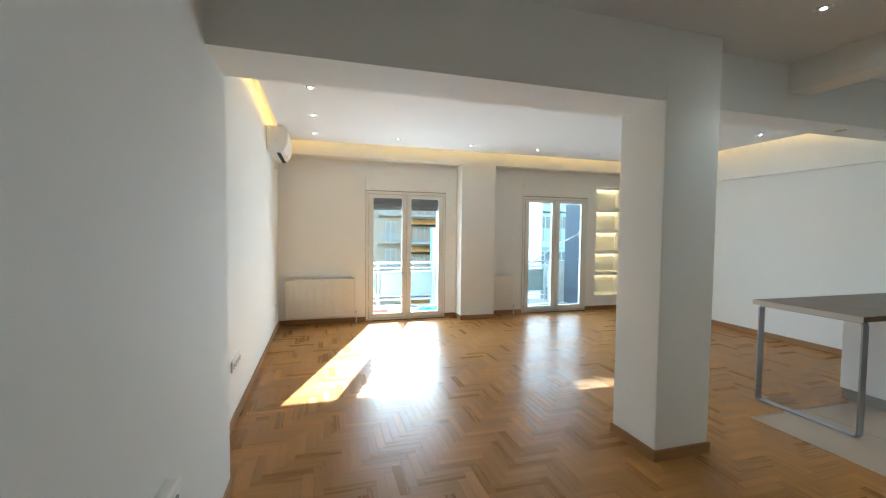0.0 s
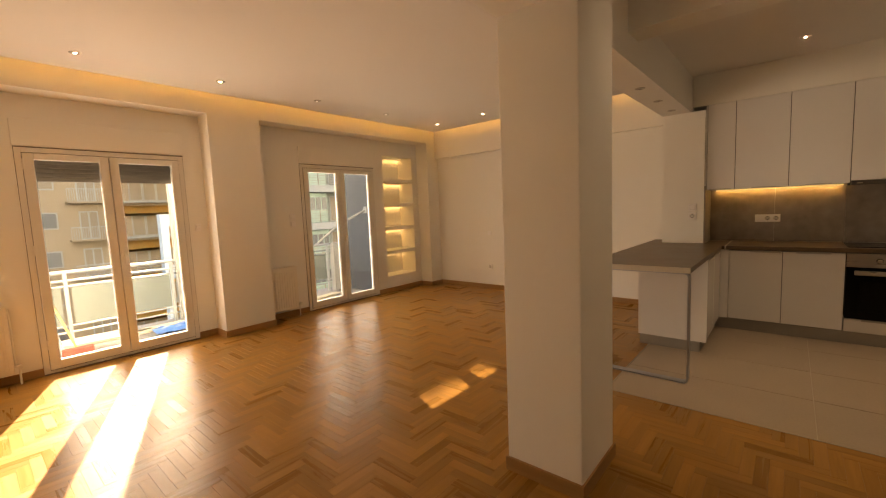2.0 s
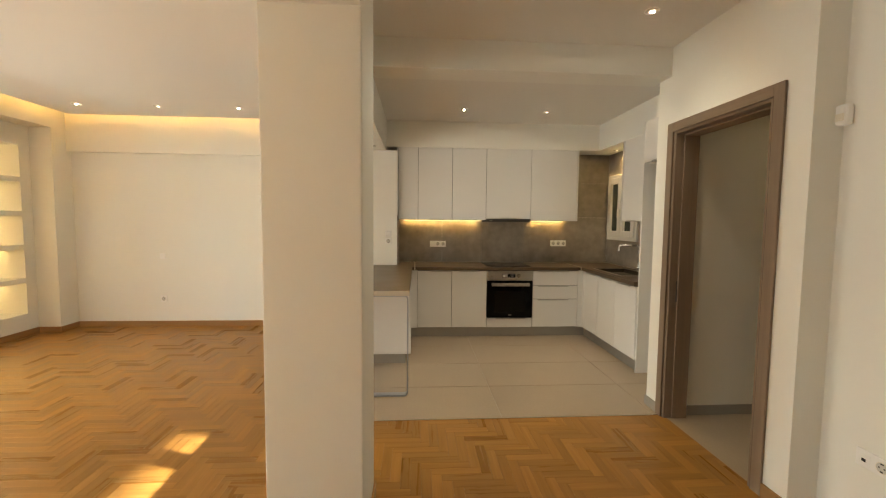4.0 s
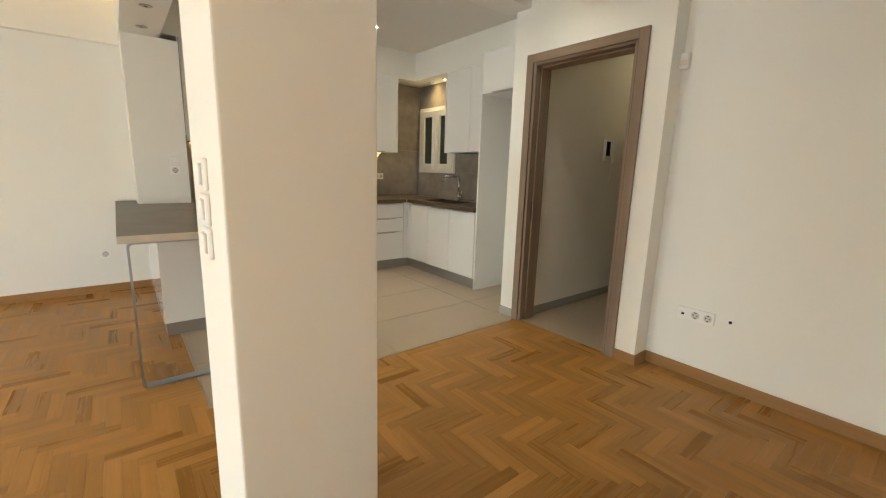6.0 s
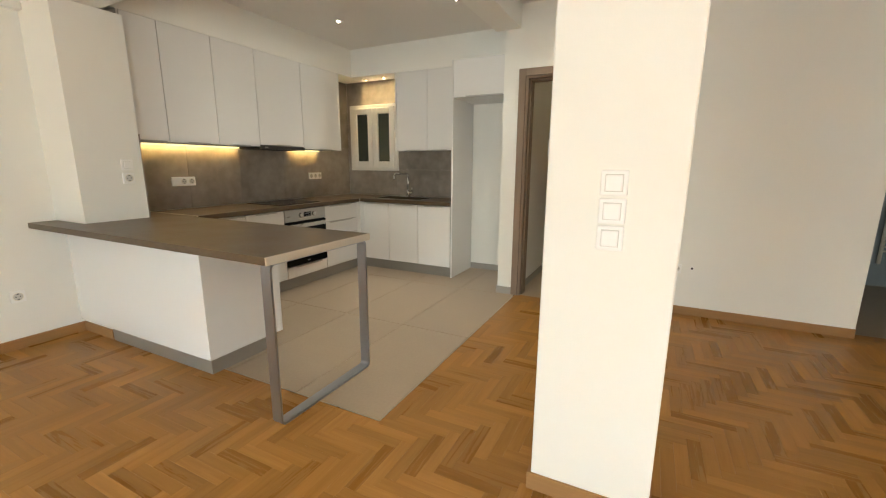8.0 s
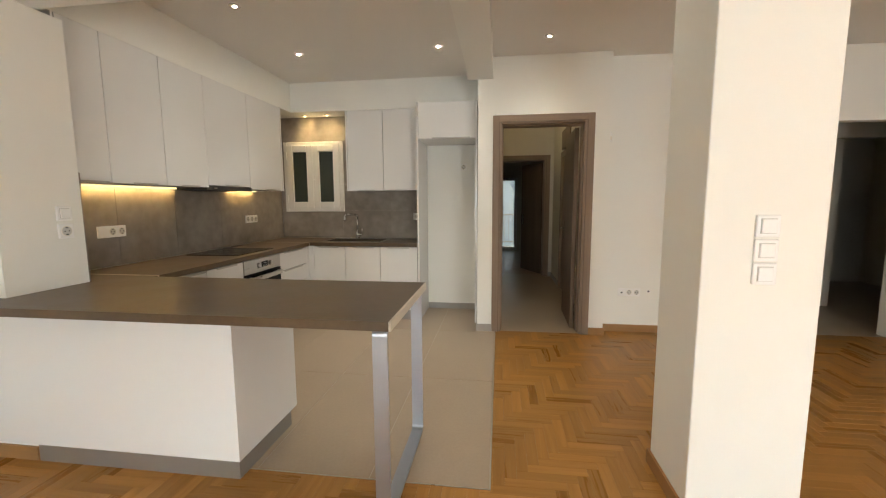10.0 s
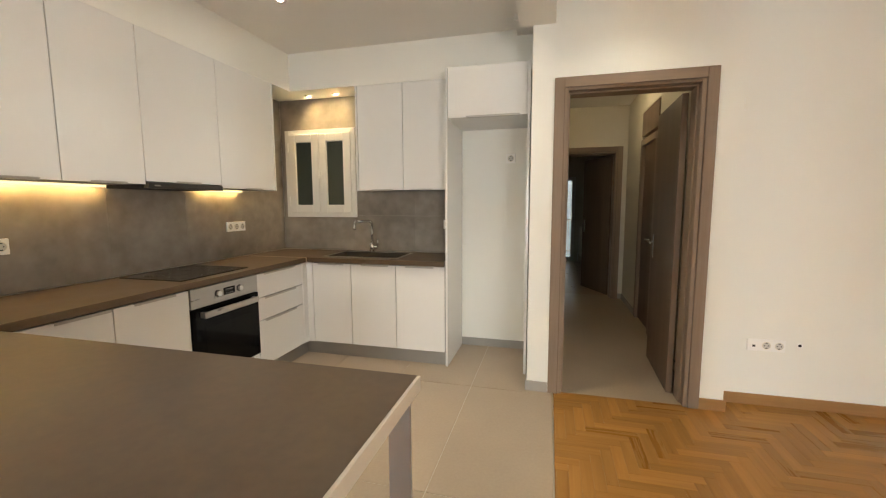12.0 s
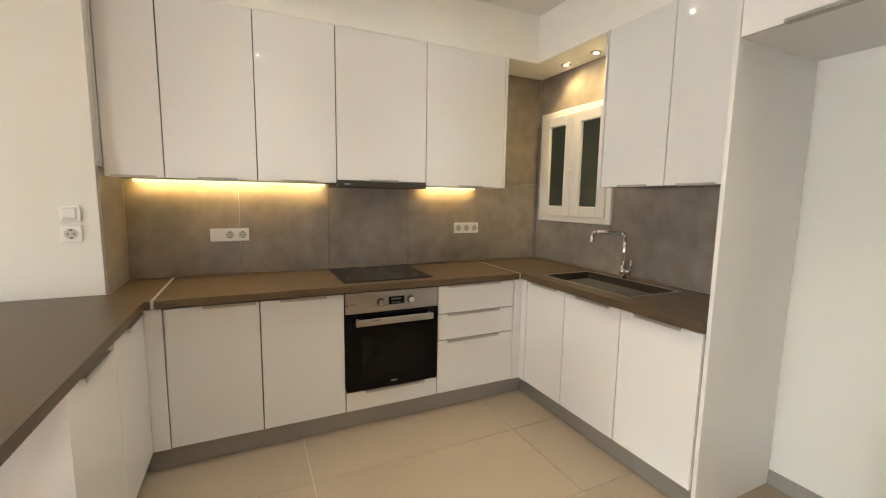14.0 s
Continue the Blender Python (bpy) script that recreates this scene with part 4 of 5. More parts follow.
wall_unit(US, 4.500, 4.955, UZ0, UZ1, 0.6, "white gloss wall cabinet beside the tall panel")
structure("trim_cabinet_side", boxes((6.085, 6.45, -0.033, -0.0155, UZ0, UZ1), (5.396, 5.412, -0.62, -0.295, UZ0, UZ1), (6.093, 6.45, 2.3975, 2.409, UZ0, UZ1)), LACQUER, "white gloss end panels of the wall cabinets")
hd = thing("cooker_hood", (6.25, 0.92, 1.48), "slim pull-out steel cooker hood below the wall cabinet", "cooker hood")
part("body", boxes((6.11, 6.43, 0.62, 1.217, 1.492, 1.528)), DARK, hd)
part("front_strip", boxes((6.075, 6.112, 0.617, 1.220, 1.490, 1.526, 0.003)), DARK_STEEL, hd, "dark steel front strip")
part("badge", boxes((6.073, 6.0755, 1.14, 1.18, 1.503, 1.512)), SATIN, hd)
for ya, yb in ((1.249, 2.337), (0.056, 0.512)):
    s = thing("under_cabinet_light", (6.3, (ya + yb) / 2, UZ0 - 0.004), "lit warm strip light below the wall cabinets", "strip light", "under cabinet lights")
    part("profile", boxes((6.388, 6.430, ya, yb, UZ0 - 0.004, UZ0 + 0.003)), STEEL, s)
    part("diffuser", boxes((6.382, 6.387, ya, yb, UZ0 - 0.013, UZ0 + 0.003)), LED_DIFF, s, "glowing yellow strip cover")
    part("led_strip", boxes((6.392, 6.404, ya + 0.005, yb - 0.005, UZ0 - 0.0095, UZ0 - 0.0045)), LED_K, s)

# tall fridge housing
fr = thing("fridge_housing", (4.17, -0.3, 0), "white fridge housing, empty, with a lift-up cupboard on top", "cabinet")
part("side_panel", boxes((4.476, 4.495, KSOUTH + 0.005, FRONT_S - 0.012, 0.0, 2.460, 0.0015)), LACQUER, fr)
part("side_panel", boxes((3.822, 3.842, KSOUTH + 0.005, FRONT_S - 0.012, 0.0, 2.460, 0.0015)), LACQUER, fr)
part("body", boxes((3.843, 4.475, KSOUTH + 0.005, FRONT_S - 0.034, 2.068, 2.458)), CARCASS, fr)
front_panel(Run("S", -0.03), "door", fr, 3.846, 4.474, 2.064, 2.458, 0.42, False, 0.42)

# splashback tiles
sp = tagged(new("splashback"), "large grey-brown concrete-look wall tiles", kind="structure")
ORIGIN[sp] = Vector((0, 0, 0))
for a, b in ((-0.617, 0.617), (0.619, 1.219), (1.221, 1.789), (1.791, 2.397)):
    part("tile", boxes((6.437, 6.4595, a, b, TOP + 0.002, 1.56, 0.001)), SPLASH, sp)
part("tile", boxes((6.437, 6.4595, -0.617, -0.016, 1.562, 2.05, 0.001)), SPLASH, sp)
part("tile", boxes((6.437, 6.4595, -0.617, -0.016, 2.052, 2.461, 0.001)), SPLASH, sp)
part("tile", boxes((6.022, 6.436, 2.398, 2.4095, TOP + 0.002, 1.56, 0.001)), SPLASH, sp)
for a, b in ((4.498, 4.9497), (4.9503, 5.599), (5.601, 6.436)):
    part("tile", boxes((a, b, -0.629, -0.617, TOP + 0.002, 1.2693, 0.0)), SPLASH, sp)
for a, b in ((4.498, 4.9497), (4.9503, 5.598)):
    part("tile", boxes((a, b, -0.629, -0.617, 1.270, 1.60, 0.0)), SPLASH, sp)
part("tile", boxes((5.40, 6.436, -0.629, -0.617, 2.122, 2.461, 0.001)), SPLASH, sp)
part("tile", boxes((5.40, 5.598, -0.629, -0.617, 1.602, 2.12, 0.001)), SPLASH, sp)
part("tile", boxes((6.342, 6.436, -0.629, -0.617, 1.270, 2.12, 0.001)), SPLASH, sp)

# kitchen window
kw = tagged(new("window_4"), "small white two-leaf kitchen window with dark frosted panes", kind="structure")
ORIGIN[kw] = Vector((0, 0, 0))
KX0, KX1, KZ0, KZ1, KY = 5.570, 6.372, 1.255, 2.15, -0.617
part("window_frame", boxes((KX0, KX0 + 0.05, KY, KY + 0.03, KZ0, KZ1, 0.004), (KX1 - 0.05, KX1, KY, KY + 0.03, KZ0, KZ1, 0.004), (KX0 + 0.05, KX1 - 0.05, KY, KY + 0.03, KZ1 - 0.05, KZ1, 0.004), (KX0 + 0.05, KX1 - 0.05, KY, KY + 0.03, KZ0, KZ0 + 0.05, 0.004)), PVC, kw)
km = (KX0 + KX1) / 2
for i, (a, b) in enumerate(((KX0 + 0.045, km - 0.002), (km + 0.002, KX1 - 0.045))):
    s, z0, z1 = 0.082, KZ0 + 0.045, KZ1 - 0.045
    y0, y1 = KY + 0.004, KY + 0.048
    sash = part("sash", boxes((a, a + s, y0, y1, z0, z1, 0.006), (b - s, b, y0, y1, z0, z1, 0.006), (a + s, b - s, y0, y1, z0, z0 + s, 0.006), (a + s, b - s, y0, y1, z1 - s, z1, 0.006)), PVC, kw)
    part("pane", boxes((a + s - 0.003, b - s + 0.003, KY + 0.012, KY + 0.020, z0 + s - 0.003, z1 - s + 0.003)), FROST, sash, "dark frosted pane")
    hx = a if i == 0 else b
    for hz in (KZ0 + 0.12, KZ1 - 0.22):
        part("hinge", rod(bmesh.new(), (hx, y1, hz), (hx, y1, hz + 0.09), 0.009), PVC, sash)
hb = bmesh.new()
box(hb, km - 0.034, km - 0.008, KY + 0.048, KY + 0.058, 1.56, 1.72, 0.003)
box(hb, km - 0.028, km - 0.014, KY + 0.055, KY + 0.10, 1.66, 1.675, 0.003)
box(hb, km - 0.028, km - 0.014, KY + 0.088, KY + 0.102, 1.555, 1.675, 0.004)
part("handle", hb, PVC, kw, "white lever handle")


# ---- sockets and switches ----
def plate(name, category, run, u, z, w, h, n, style, label, group=""):
    """Wall plate with n modules side by side; style: s sockets, r rocker switches, b blank, m blank then sockets."""
    t = thing(name, run.at(u, 0, z), label, category, group)
    part("frame", run.box(bmesh.new(), u - w / 2, u + w / 2, -0.013, 0.0, z - h / 2, z + h / 2, 0.004), PLASTIC, t)
    m = w / n
    for i in range(n):
        c = u - w / 2 + m * (i + 0.5)
        kind = {"m": "b", "t": "v"}[style] if style in "mt" and i == n - 1 else ("s" if style in "mt" else style)
        q = min(m, h) * 0.36
        if kind == "s":
            cx, cy, cz = run.at(c, -0.0135, z)
            bx, by, bz = run.at(c, -0.0145, z)
            part("socket_ring", rod(bmesh.new(), (cx, cy, cz), (bx, by, bz), q, 20), ENAMEL, t)
            cx, cy, cz = run.at(c, -0.0142, z)
            bx, by, bz = run.at(c, -0.0152, z)
            # A raised disc; its greyer colour paints the well's shade.
            part("socket_well", rod(bmesh.new(), (cx, cy, cz), (bx, by, bz), q * 0.86, 20), PLATE_SHADE, t)
            hb = bmesh.new()
            for s in (-1, 1):
                run.box(hb, c + s * q * 0.4 - 0.003, c + s * q * 0.4 + 0.003, -0.0160, -0.0150, z - 0.003, z + 0.003)
            run.box(hb, c - 0.006, c + 0.006, -0.0170, -0.0150, z + q * 0.55, z + q * 0.75)
            run.box(hb, c - 0.006, c + 0.006, -0.0170, -0.0150, z - q * 0.75, z - q * 0.55)
            part("contacts", hb, DARK, t)
        elif kind == "v":
            part("blank", run.box(bmesh.new(), c - q, c + q, -0.0150, -0.013, z - q, z + q, 0.001), PLASTIC, t)
            part("data_port", run.box(bmesh.new(), c - 0.009, c + 0.009, -0.0158, -0.0149, z - 0.012, z + 0.002), DARK, t)
        elif kind == "r":
            q *= 0.88
            part("rocker_gap", run.box(bmesh.new(), c - q - 0.0015, c + q + 0.0015, -0.0136, -0.012, z - q - 0.002, z + q + 0.002), PLATE_SHADE, t)
            part("rocker", run.box(bmesh.new(), c - q, c + q, -0.021, -0.013, z - q, z + q, 0.003), PLASTIC, t)
        else:
            part("blank", run.box(bmesh.new(), c - q, c + q, -0.0150, -0.013, z - q, z + q, 0.001), PLASTIC, t)
    return t


WE, WW, WS = Run("E", 6.437), Run("E", EAST), Run("S", SOUTH)
plate("wall_socket", "socket", WE, 1.85, 1.17, 0.225, 0.085, 3, "m", "white triple socket plate on the splashback tiles", "splashback sockets")
plate("wall_socket", "socket", WE, 0.105, 1.188, 0.225, 0.085, 3, "s", "white triple socket plate on the splashback tiles", "splashback sockets")
plate("wall_socket", "socket", Run("S", -0.617), 4.585, 1.19, 0.15, 0.085, 2, "s", "white socket plate beside the tall panel", "splashback sockets")
plate("light_switch", "switch", Run("E", 6.02), 2.52, 1.325, 0.082, 0.082, 1, "r", "white light switch on the kitchen pier")
plate("wall_socket", "socket", Run("E", 6.02), 2.52, 1.225, 0.082, 0.082, 1, "s", "white socket on the kitchen pier")
plate("wall_socket", "socket", WW, 3.13, 0.386, 0.085, 0.085, 1, "s", "white socket low on the plain wall")
plate("wall_socket", "socket", WW, 5.63, 0.387, 0.085, 0.085, 1, "s", "white socket low on the plain wall")
plate("wall_socket", "socket", WW, 5.63, 0.977, 0.07, 0.07, 1, "b", "small white blank plate on the plain wall")
for i, z in enumerate((1.28, 1.185, 1.092)):
    plate("light_switch", "switch", Run("S", BEAM_N + 0.002), 2.545, z, 0.086, 0.086, 1, "r", "white light switch on the column, one of three", "column switches")
plate("wall_socket", "socket", WS, 2.222, 0.425, 0.222, 0.082, 3, "t", "white triple socket plate low on the wall", "")
co = thing("cable_outlet", (2.028, SOUTH, 0.437), "small dark cable hole with a white collar in the wall", "cable outlet")
part("collar", rod(bmesh.new(), (2.028, SOUTH, 0.437), (2.028, SOUTH + 0.005, 0.437), 0.017, 16), PLASTIC, co)
part("hole", rod(bmesh.new(), (2.028, SOUTH + 0.004, 0.437), (2.028, SOUTH + 0.0065, 0.437), 0.010, 12), DARK, co)
plate("wall_socket", "socket", Run("S", KSOUTH), 4.02, 1.80, 0.085, 0.085, 1, "s", "white socket inside the empty fridge housing")
plate("light_switch", "switch", Run("N", NORTH), 0.62, 1.33, 0.085, 0.085, 1, "r", "white light switch beside the balcony door")
plate("light_switch", "switch", Run("N", NORTH), 2.36, 1.33, 0.06, 0.085, 1, "r", "white switch at the edge of the balcony door")
for z in (1.40, 1.30):
    plate("light_switch", "switch", Run("N", NORTH), 3.58, z, 0.085, 0.085, 1, "r", "white light switch beside the second balcony door", "niche switches")


class WestRun(Run):
    def box(self, bm, u0, u1, d0, d1, z0, z1, bevel=0.0):
        return box(bm, self.front - d0, self.front - d1, u0, u1, z0, z1, bevel)

    def at(self, u, d, z):
        return (self.front - d, u, z)


plate("wall_socket", "socket", WestRun("W", WEST), 3.745, 0.462, 0.31, 0.085, 4, "s", "long white socket plate low on the side wall")
plate("wall_socket", "socket", WestRun("W", WEST), 6.55, 0.40, 0.085, 0.085, 1, "s", "white socket low in the corner")
vt = thing("distribution_box", (WEST_NEAR + 0.03, 1.63, 0.28), "white wall box with a grey louvred top near the entry", "wall box")
part("body", boxes((WEST_NEAR, WEST_NEAR + 0.045, 1.46, 1.80, 0.28, 0.66, 0.006)), PLASTIC, vt)
for i in range(6):
    part("louvre", boxes((WEST_NEAR + 0.044, WEST_NEAR + 0.052, 1.50, 1.76, 0.60 - i * 0.05, 0.62 - i * 0.05)), ALU, vt)
pr = thing("motion_detector", (2.51, 0.12, 2.0), "small white alarm motion detector high on the wall", "sensor")
bm = boxes((2.46, 2.515, SOUTH, SOUTH + 0.05, 1.965, 2.065, 0.014))
part("body", bm, PLASTIC, pr)
part("lens", boxes((2.466, 2.508, SOUTH + 0.048, SOUTH + 0.054, 1.985, 2.02, 0.004)), ENAMEL, pr)
ic = thing("intercom", (3.60, -0.96, 1.45), "white wall intercom handset with a black screen", "intercom")
part("body", boxes((3.572, 3.60, -1.02, -0.90, 1.44, 1.65, 0.006)), PLASTIC, ic)
part("screen", boxes((3.569, 3.573, -0.98, -0.915, 1.49, 1.63)), BLACK_GLASS, ic)
part("handset", boxes((3.545, 3.575, -1.065, -1.025, 1.42, 1.65, 0.01)), PLASTIC, ic)
bm = bmesh.new()
px = [(3.58, -1.045 + 0.012 * math.sin(i * 1.3), 1.42 - i * 0.03) for i in range(7)]
for a, b in zip(px, px[1:]):
    rod(bm, a, b, 0.004, 6)
part("cord", bm, PLASTIC, ic)

# ---- skirtings ----
SK = 0.075
structure("baseboard_oak_x", boxes(
    (WEST + 0.012, W1[0], NORTH - 0.012, NORTH, 0, SK), (W1[1], 2.46, NORTH - 0.012, NORTH, 0, SK), (2.46, 3.092, NBEAM_Y - 0.012, NBEAM_Y, 0, SK), (3.092, W2[0], NORTH - 0.012, NORTH, 0, SK), (W2[1], 6.158, NORTH - 0.012, NORTH, 0, SK), (6.158, EAST - 0.012, NBEAM_Y - 0.012, NBEAM_Y, 0, SK),
    (2.318, 2.787, BEAM_S - 0.012, BEAM_S, 0, SK), (2.318, 2.787, BEAM_N, BEAM_N + 0.012, 0, SK), (0.87, 2.51, SOUTH, SOUTH + 0.012, 0, SK), (2.498, 2.66, KDOOR_Y, KDOOR_Y + 0.012, 0, SK), (6.03, EAST - 0.012, 2.766, 2.778, 0, SK)), SKIRT_X, "oak skirting board")
structure("baseboard_oak_y", boxes(
    (WEST, WEST + 0.012, JOG + 0.012, NORTH, 0, SK), (WEST_NEAR, WEST_NEAR + 0.012, 0.10, JOG, 0, SK), (EAST - 0.012, EAST, 2.768, NBEAM_Y, 0, SK),
    (2.46, 2.472, NBEAM_Y, NORTH, 0, SK), (3.08, 3.092, NBEAM_Y, NORTH, 0, SK), (6.158, 6.17, NBEAM_Y, NORTH, 0, SK),
    (2.318, 2.33, BEAM_S, BEAM_N, 0, SK), (2.775, 2.787, BEAM_S, BEAM_N, 0, SK), (2.498, 2.51, SOUTH + 0.012, KDOOR_Y, 0, SK)), SKIRT_Y, "oak skirting board")
structure("baseboard_tile", boxes((3.65, 3.80, KDOOR_Y, KDOOR_Y + 0.010, 0, SK), (3.80, 3.81, FRONT_S - 0.01, KDOOR_Y + 0.010, 0, SK), (3.843, 4.475, KSOUTH, KSOUTH + 0.01, 0, SK), (3.59, 3.60, -1.48, 0.09, 0, SK), (CORR_W, CORR_W + 0.01, -1.35, -0.02, 0, SK), (CORR_W, CORR_W + 0.01, CORR_END, -2.15, 0, SK), (CORR_W, 2.68, CORR_END, CORR_END + 0.01, 0, SK), (-0.43, -0.24, -1.15, -1.14, 0, SK)), TILE_SKIRT, "grey tile skirting")

# ---- balcony ----
structure("balcony_floor", boxes((-3.0, 5.70, 7.20, 8.75, -0.25, -0.06)), CONCRETE, "pale concrete balcony floor")
FIN = surface("dark_render", (0.085, 0.10, 0.122), 0.85, vary=0.12, scale=3, fine=120, bump=0.1)
structure("wall_balcony_fin", boxes((5.43, 5.60, 7.442, 8.25, -0.06, 2.85), (5.262, 5.2685, 7.202, 7.45, -0.06, 2.85), (5.2685, 5.43, 7.442, 7.45, -0.06, 2.85)), FIN, "dark blue-grey rendered balcony side wall")
WHITE_OUT = surface("white_render", (0.43, 0.43, 0.42), 0.85, vary=0.06, scale=2, fine=100, bump=0.08)
structure("balcony_parapet", boxes((5.14, 5.70, 8.36, 8.48, -0.06, 0.86)), WHITE_OUT, "white rendered balcony parapet")
RAIL = surface("rail_paint", (0.45, 0.48, 0.50), 0.4, 0.2, vary=0.04, bump=0.0)
FROSTED = surface("rail_panel_glass", (0.23, 0.27, 0.26), 0.25, vary=0.08, scale=1.5, bump=0.0)
structure("balcony_post", boxes((2.50, 3.15, 8.40, 8.50, -0.06, 2.85)), WHITE_OUT, "white rendered pier at the balcony edge")
rl = thing("balcony_railing", (1.5, 8.45, -0.06), "pale grey balcony railing with frosted glass panels", "railing")
for z, r in ((0.84, 0.022), (0.735, 0.014), (0.665, 0.014), (0.17, 0.012), (0.09, 0.012)):
    part("rail", rod(bmesh.new(), (-2.9, 8.45, z), (5.13, 8.45, z), r, 10), RAIL, rl, smooth=True)
for x in (-2.6, -1.3, 0.0, 1.30, 2.44, 3.76, 5.06):
    part("post", boxes((x - 0.02, x + 0.02, 8.43, 8.47, -0.06, 0.84, 0.003)), RAIL, rl)
for x0, x1 in ((-2.55, -1.35), (-1.25, -0.05), (0.05, 1.25), (1.35, 2.41), (2.51, 3.71), (3.81, 5.01)):
    part("glass_panel", boxes((x0, x1, 8.446, 8.454, 0.19, 0.65)), FROSTED, rl)
aw = thing("awning_arm", (5.4, 7.6, 1.46), "white folding awning arm fixed to the balcony side wall", "awning arm")
bm = bmesh.new()
rod(bm, (5.41, 7.66, 1.47), (4.86, 7.75, 1.22), 0.018)
rod(bm, (4.86, 7.75, 1.22), (4.55, 8.25, 0.78), 0.016)
part("arm", bm, WHITE_OUT, aw)
part("bracket", boxes((5.385, 5.43, 7.62, 7.70, 1.41, 1.53, 0.005)), RAIL, aw)
br = thing("broom", (1.26, 7.86, -0.06), "red-headed broom leaning at the balcony railing", "broom")
part("stick", rod(bmesh.new(), (1.27, 7.86, -0.02), (1.06, 8.40, 0.80), 0.012, 10), surface("broom_stick", (0.62, 0.40, 0.16), 0.5), br)
part("head", boxes((1.13, 1.41, 7.82, 7.90, -0.06, 0.02, 0.012)), surface("broom_red", (0.45, 0.10, 0.08), 0.7, vary=0.2), br)
pl = thing("white_plank", (1.0, 8.1, -0.06), "white batten leaning at the balcony railing", "plank")
part("batten", rod(bmesh.new(), (1.16, 7.95, -0.05), (1.00, 8.40, 0.82), 0.02, 4), WHITE_OUT, pl)
bt = thing("blue_sheet", (2.25, 7.95, -0.06), "crumpled blue plastic sheet on the balcony floor", "plastic sheet")
bm = bmesh.new()
bmesh.ops.create_grid(bm, x_segments=10, y_segments=8, size=0.5, matrix=Matrix.Translation((2.27, 7.95, -0.03)) @ Matrix.Diagonal((0.46, 0.5, 1, 1)))
for v in bm.verts:
    v.co.z += 0.04 * noise.noise(v.co * 9) + 0.012
part("sheet", bm, surface("blue_plastic", (0.05, 0.22, 0.60), 0.35, vary=0.2), bt)
for i, (x, y, w, a) in enumerate(((2.2, 8.28, 0.9, 4), (1.6, 8.25, 1.0, -3), (4.6, 7.95, 0.7, 12))):
    lb = thing("loose_board", (x, y, -0.06), "pale timber board lying on the balcony floor", "board", "loose boards")
    bm = boxes((x - w / 2, x + w / 2, y - 0.07, y + 0.07, -0.06 + 0.001, -0.02, 0.004))
    bmesh.ops.rotate(bm, cent=(x, y, 0), matrix=Matrix.Rotation(radians(a), 3, "Z"), verts=bm.verts[:])
    part("board", bm, surface("pale_board", (0.62, 0.56, 0.44), 0.7, vary=0.12) if i == 0 else bpy.data.materials["pale_board"], lb)

# ---- street and facades ----
structure("ground", boxes((-400, 400, 9.5, 600, -12.1, -12.0), (-400, 400, -600, -8.5, -12.1, -12.0)), surface("street_asphalt", (0.06, 0.06, 0.06), 0.9, vary=0.2, scale=0.5), "street far below")
DARKPANE = surface("far_window_glass", (0.20, 0.20, 0.20), 0.1, vary=0.2, bump=0.0)
ORANGE = surface("awning_fabric", (0.75, 0.43, 0.13), 0.8, vary=0.1, scale=4)
STUCCO = surface("beige_stucco", (0.44, 0.335, 0.235), 0.9, vary=0.1, scale=0.6, fine=8, bump=0.02)
GREENISH = surface("pale_stucco", (0.28, 0.32, 0.28), 0.9, vary=0.1, scale=0.6, fine=8, bump=0.02)
SHUT_OUT = surface("far_shutter", (0.36, 0.29, 0.22), 0.7, vary=0.15)


MINT = surface("mint_render", (0.42, 0.56, 0.48), 0.6, vary=0.1, scale=0.8)


def street_rail(xa, xb, y, z, n):
    """Balcony railing of thin upright bars below a handrail."""
    bm = bmesh.new()
    for i in range(n + 1):
        xx = xa + 0.02 + (xb - xa - 0.04) * i / n
        box(bm, xx - 0.012, xx + 0.012, y - 0.012, y + 0.012, z, z + 0.95)
    box(bm, xa, xb, y - 0.035, y + 0.035, z + 0.95, z + 1.0)
    return bm


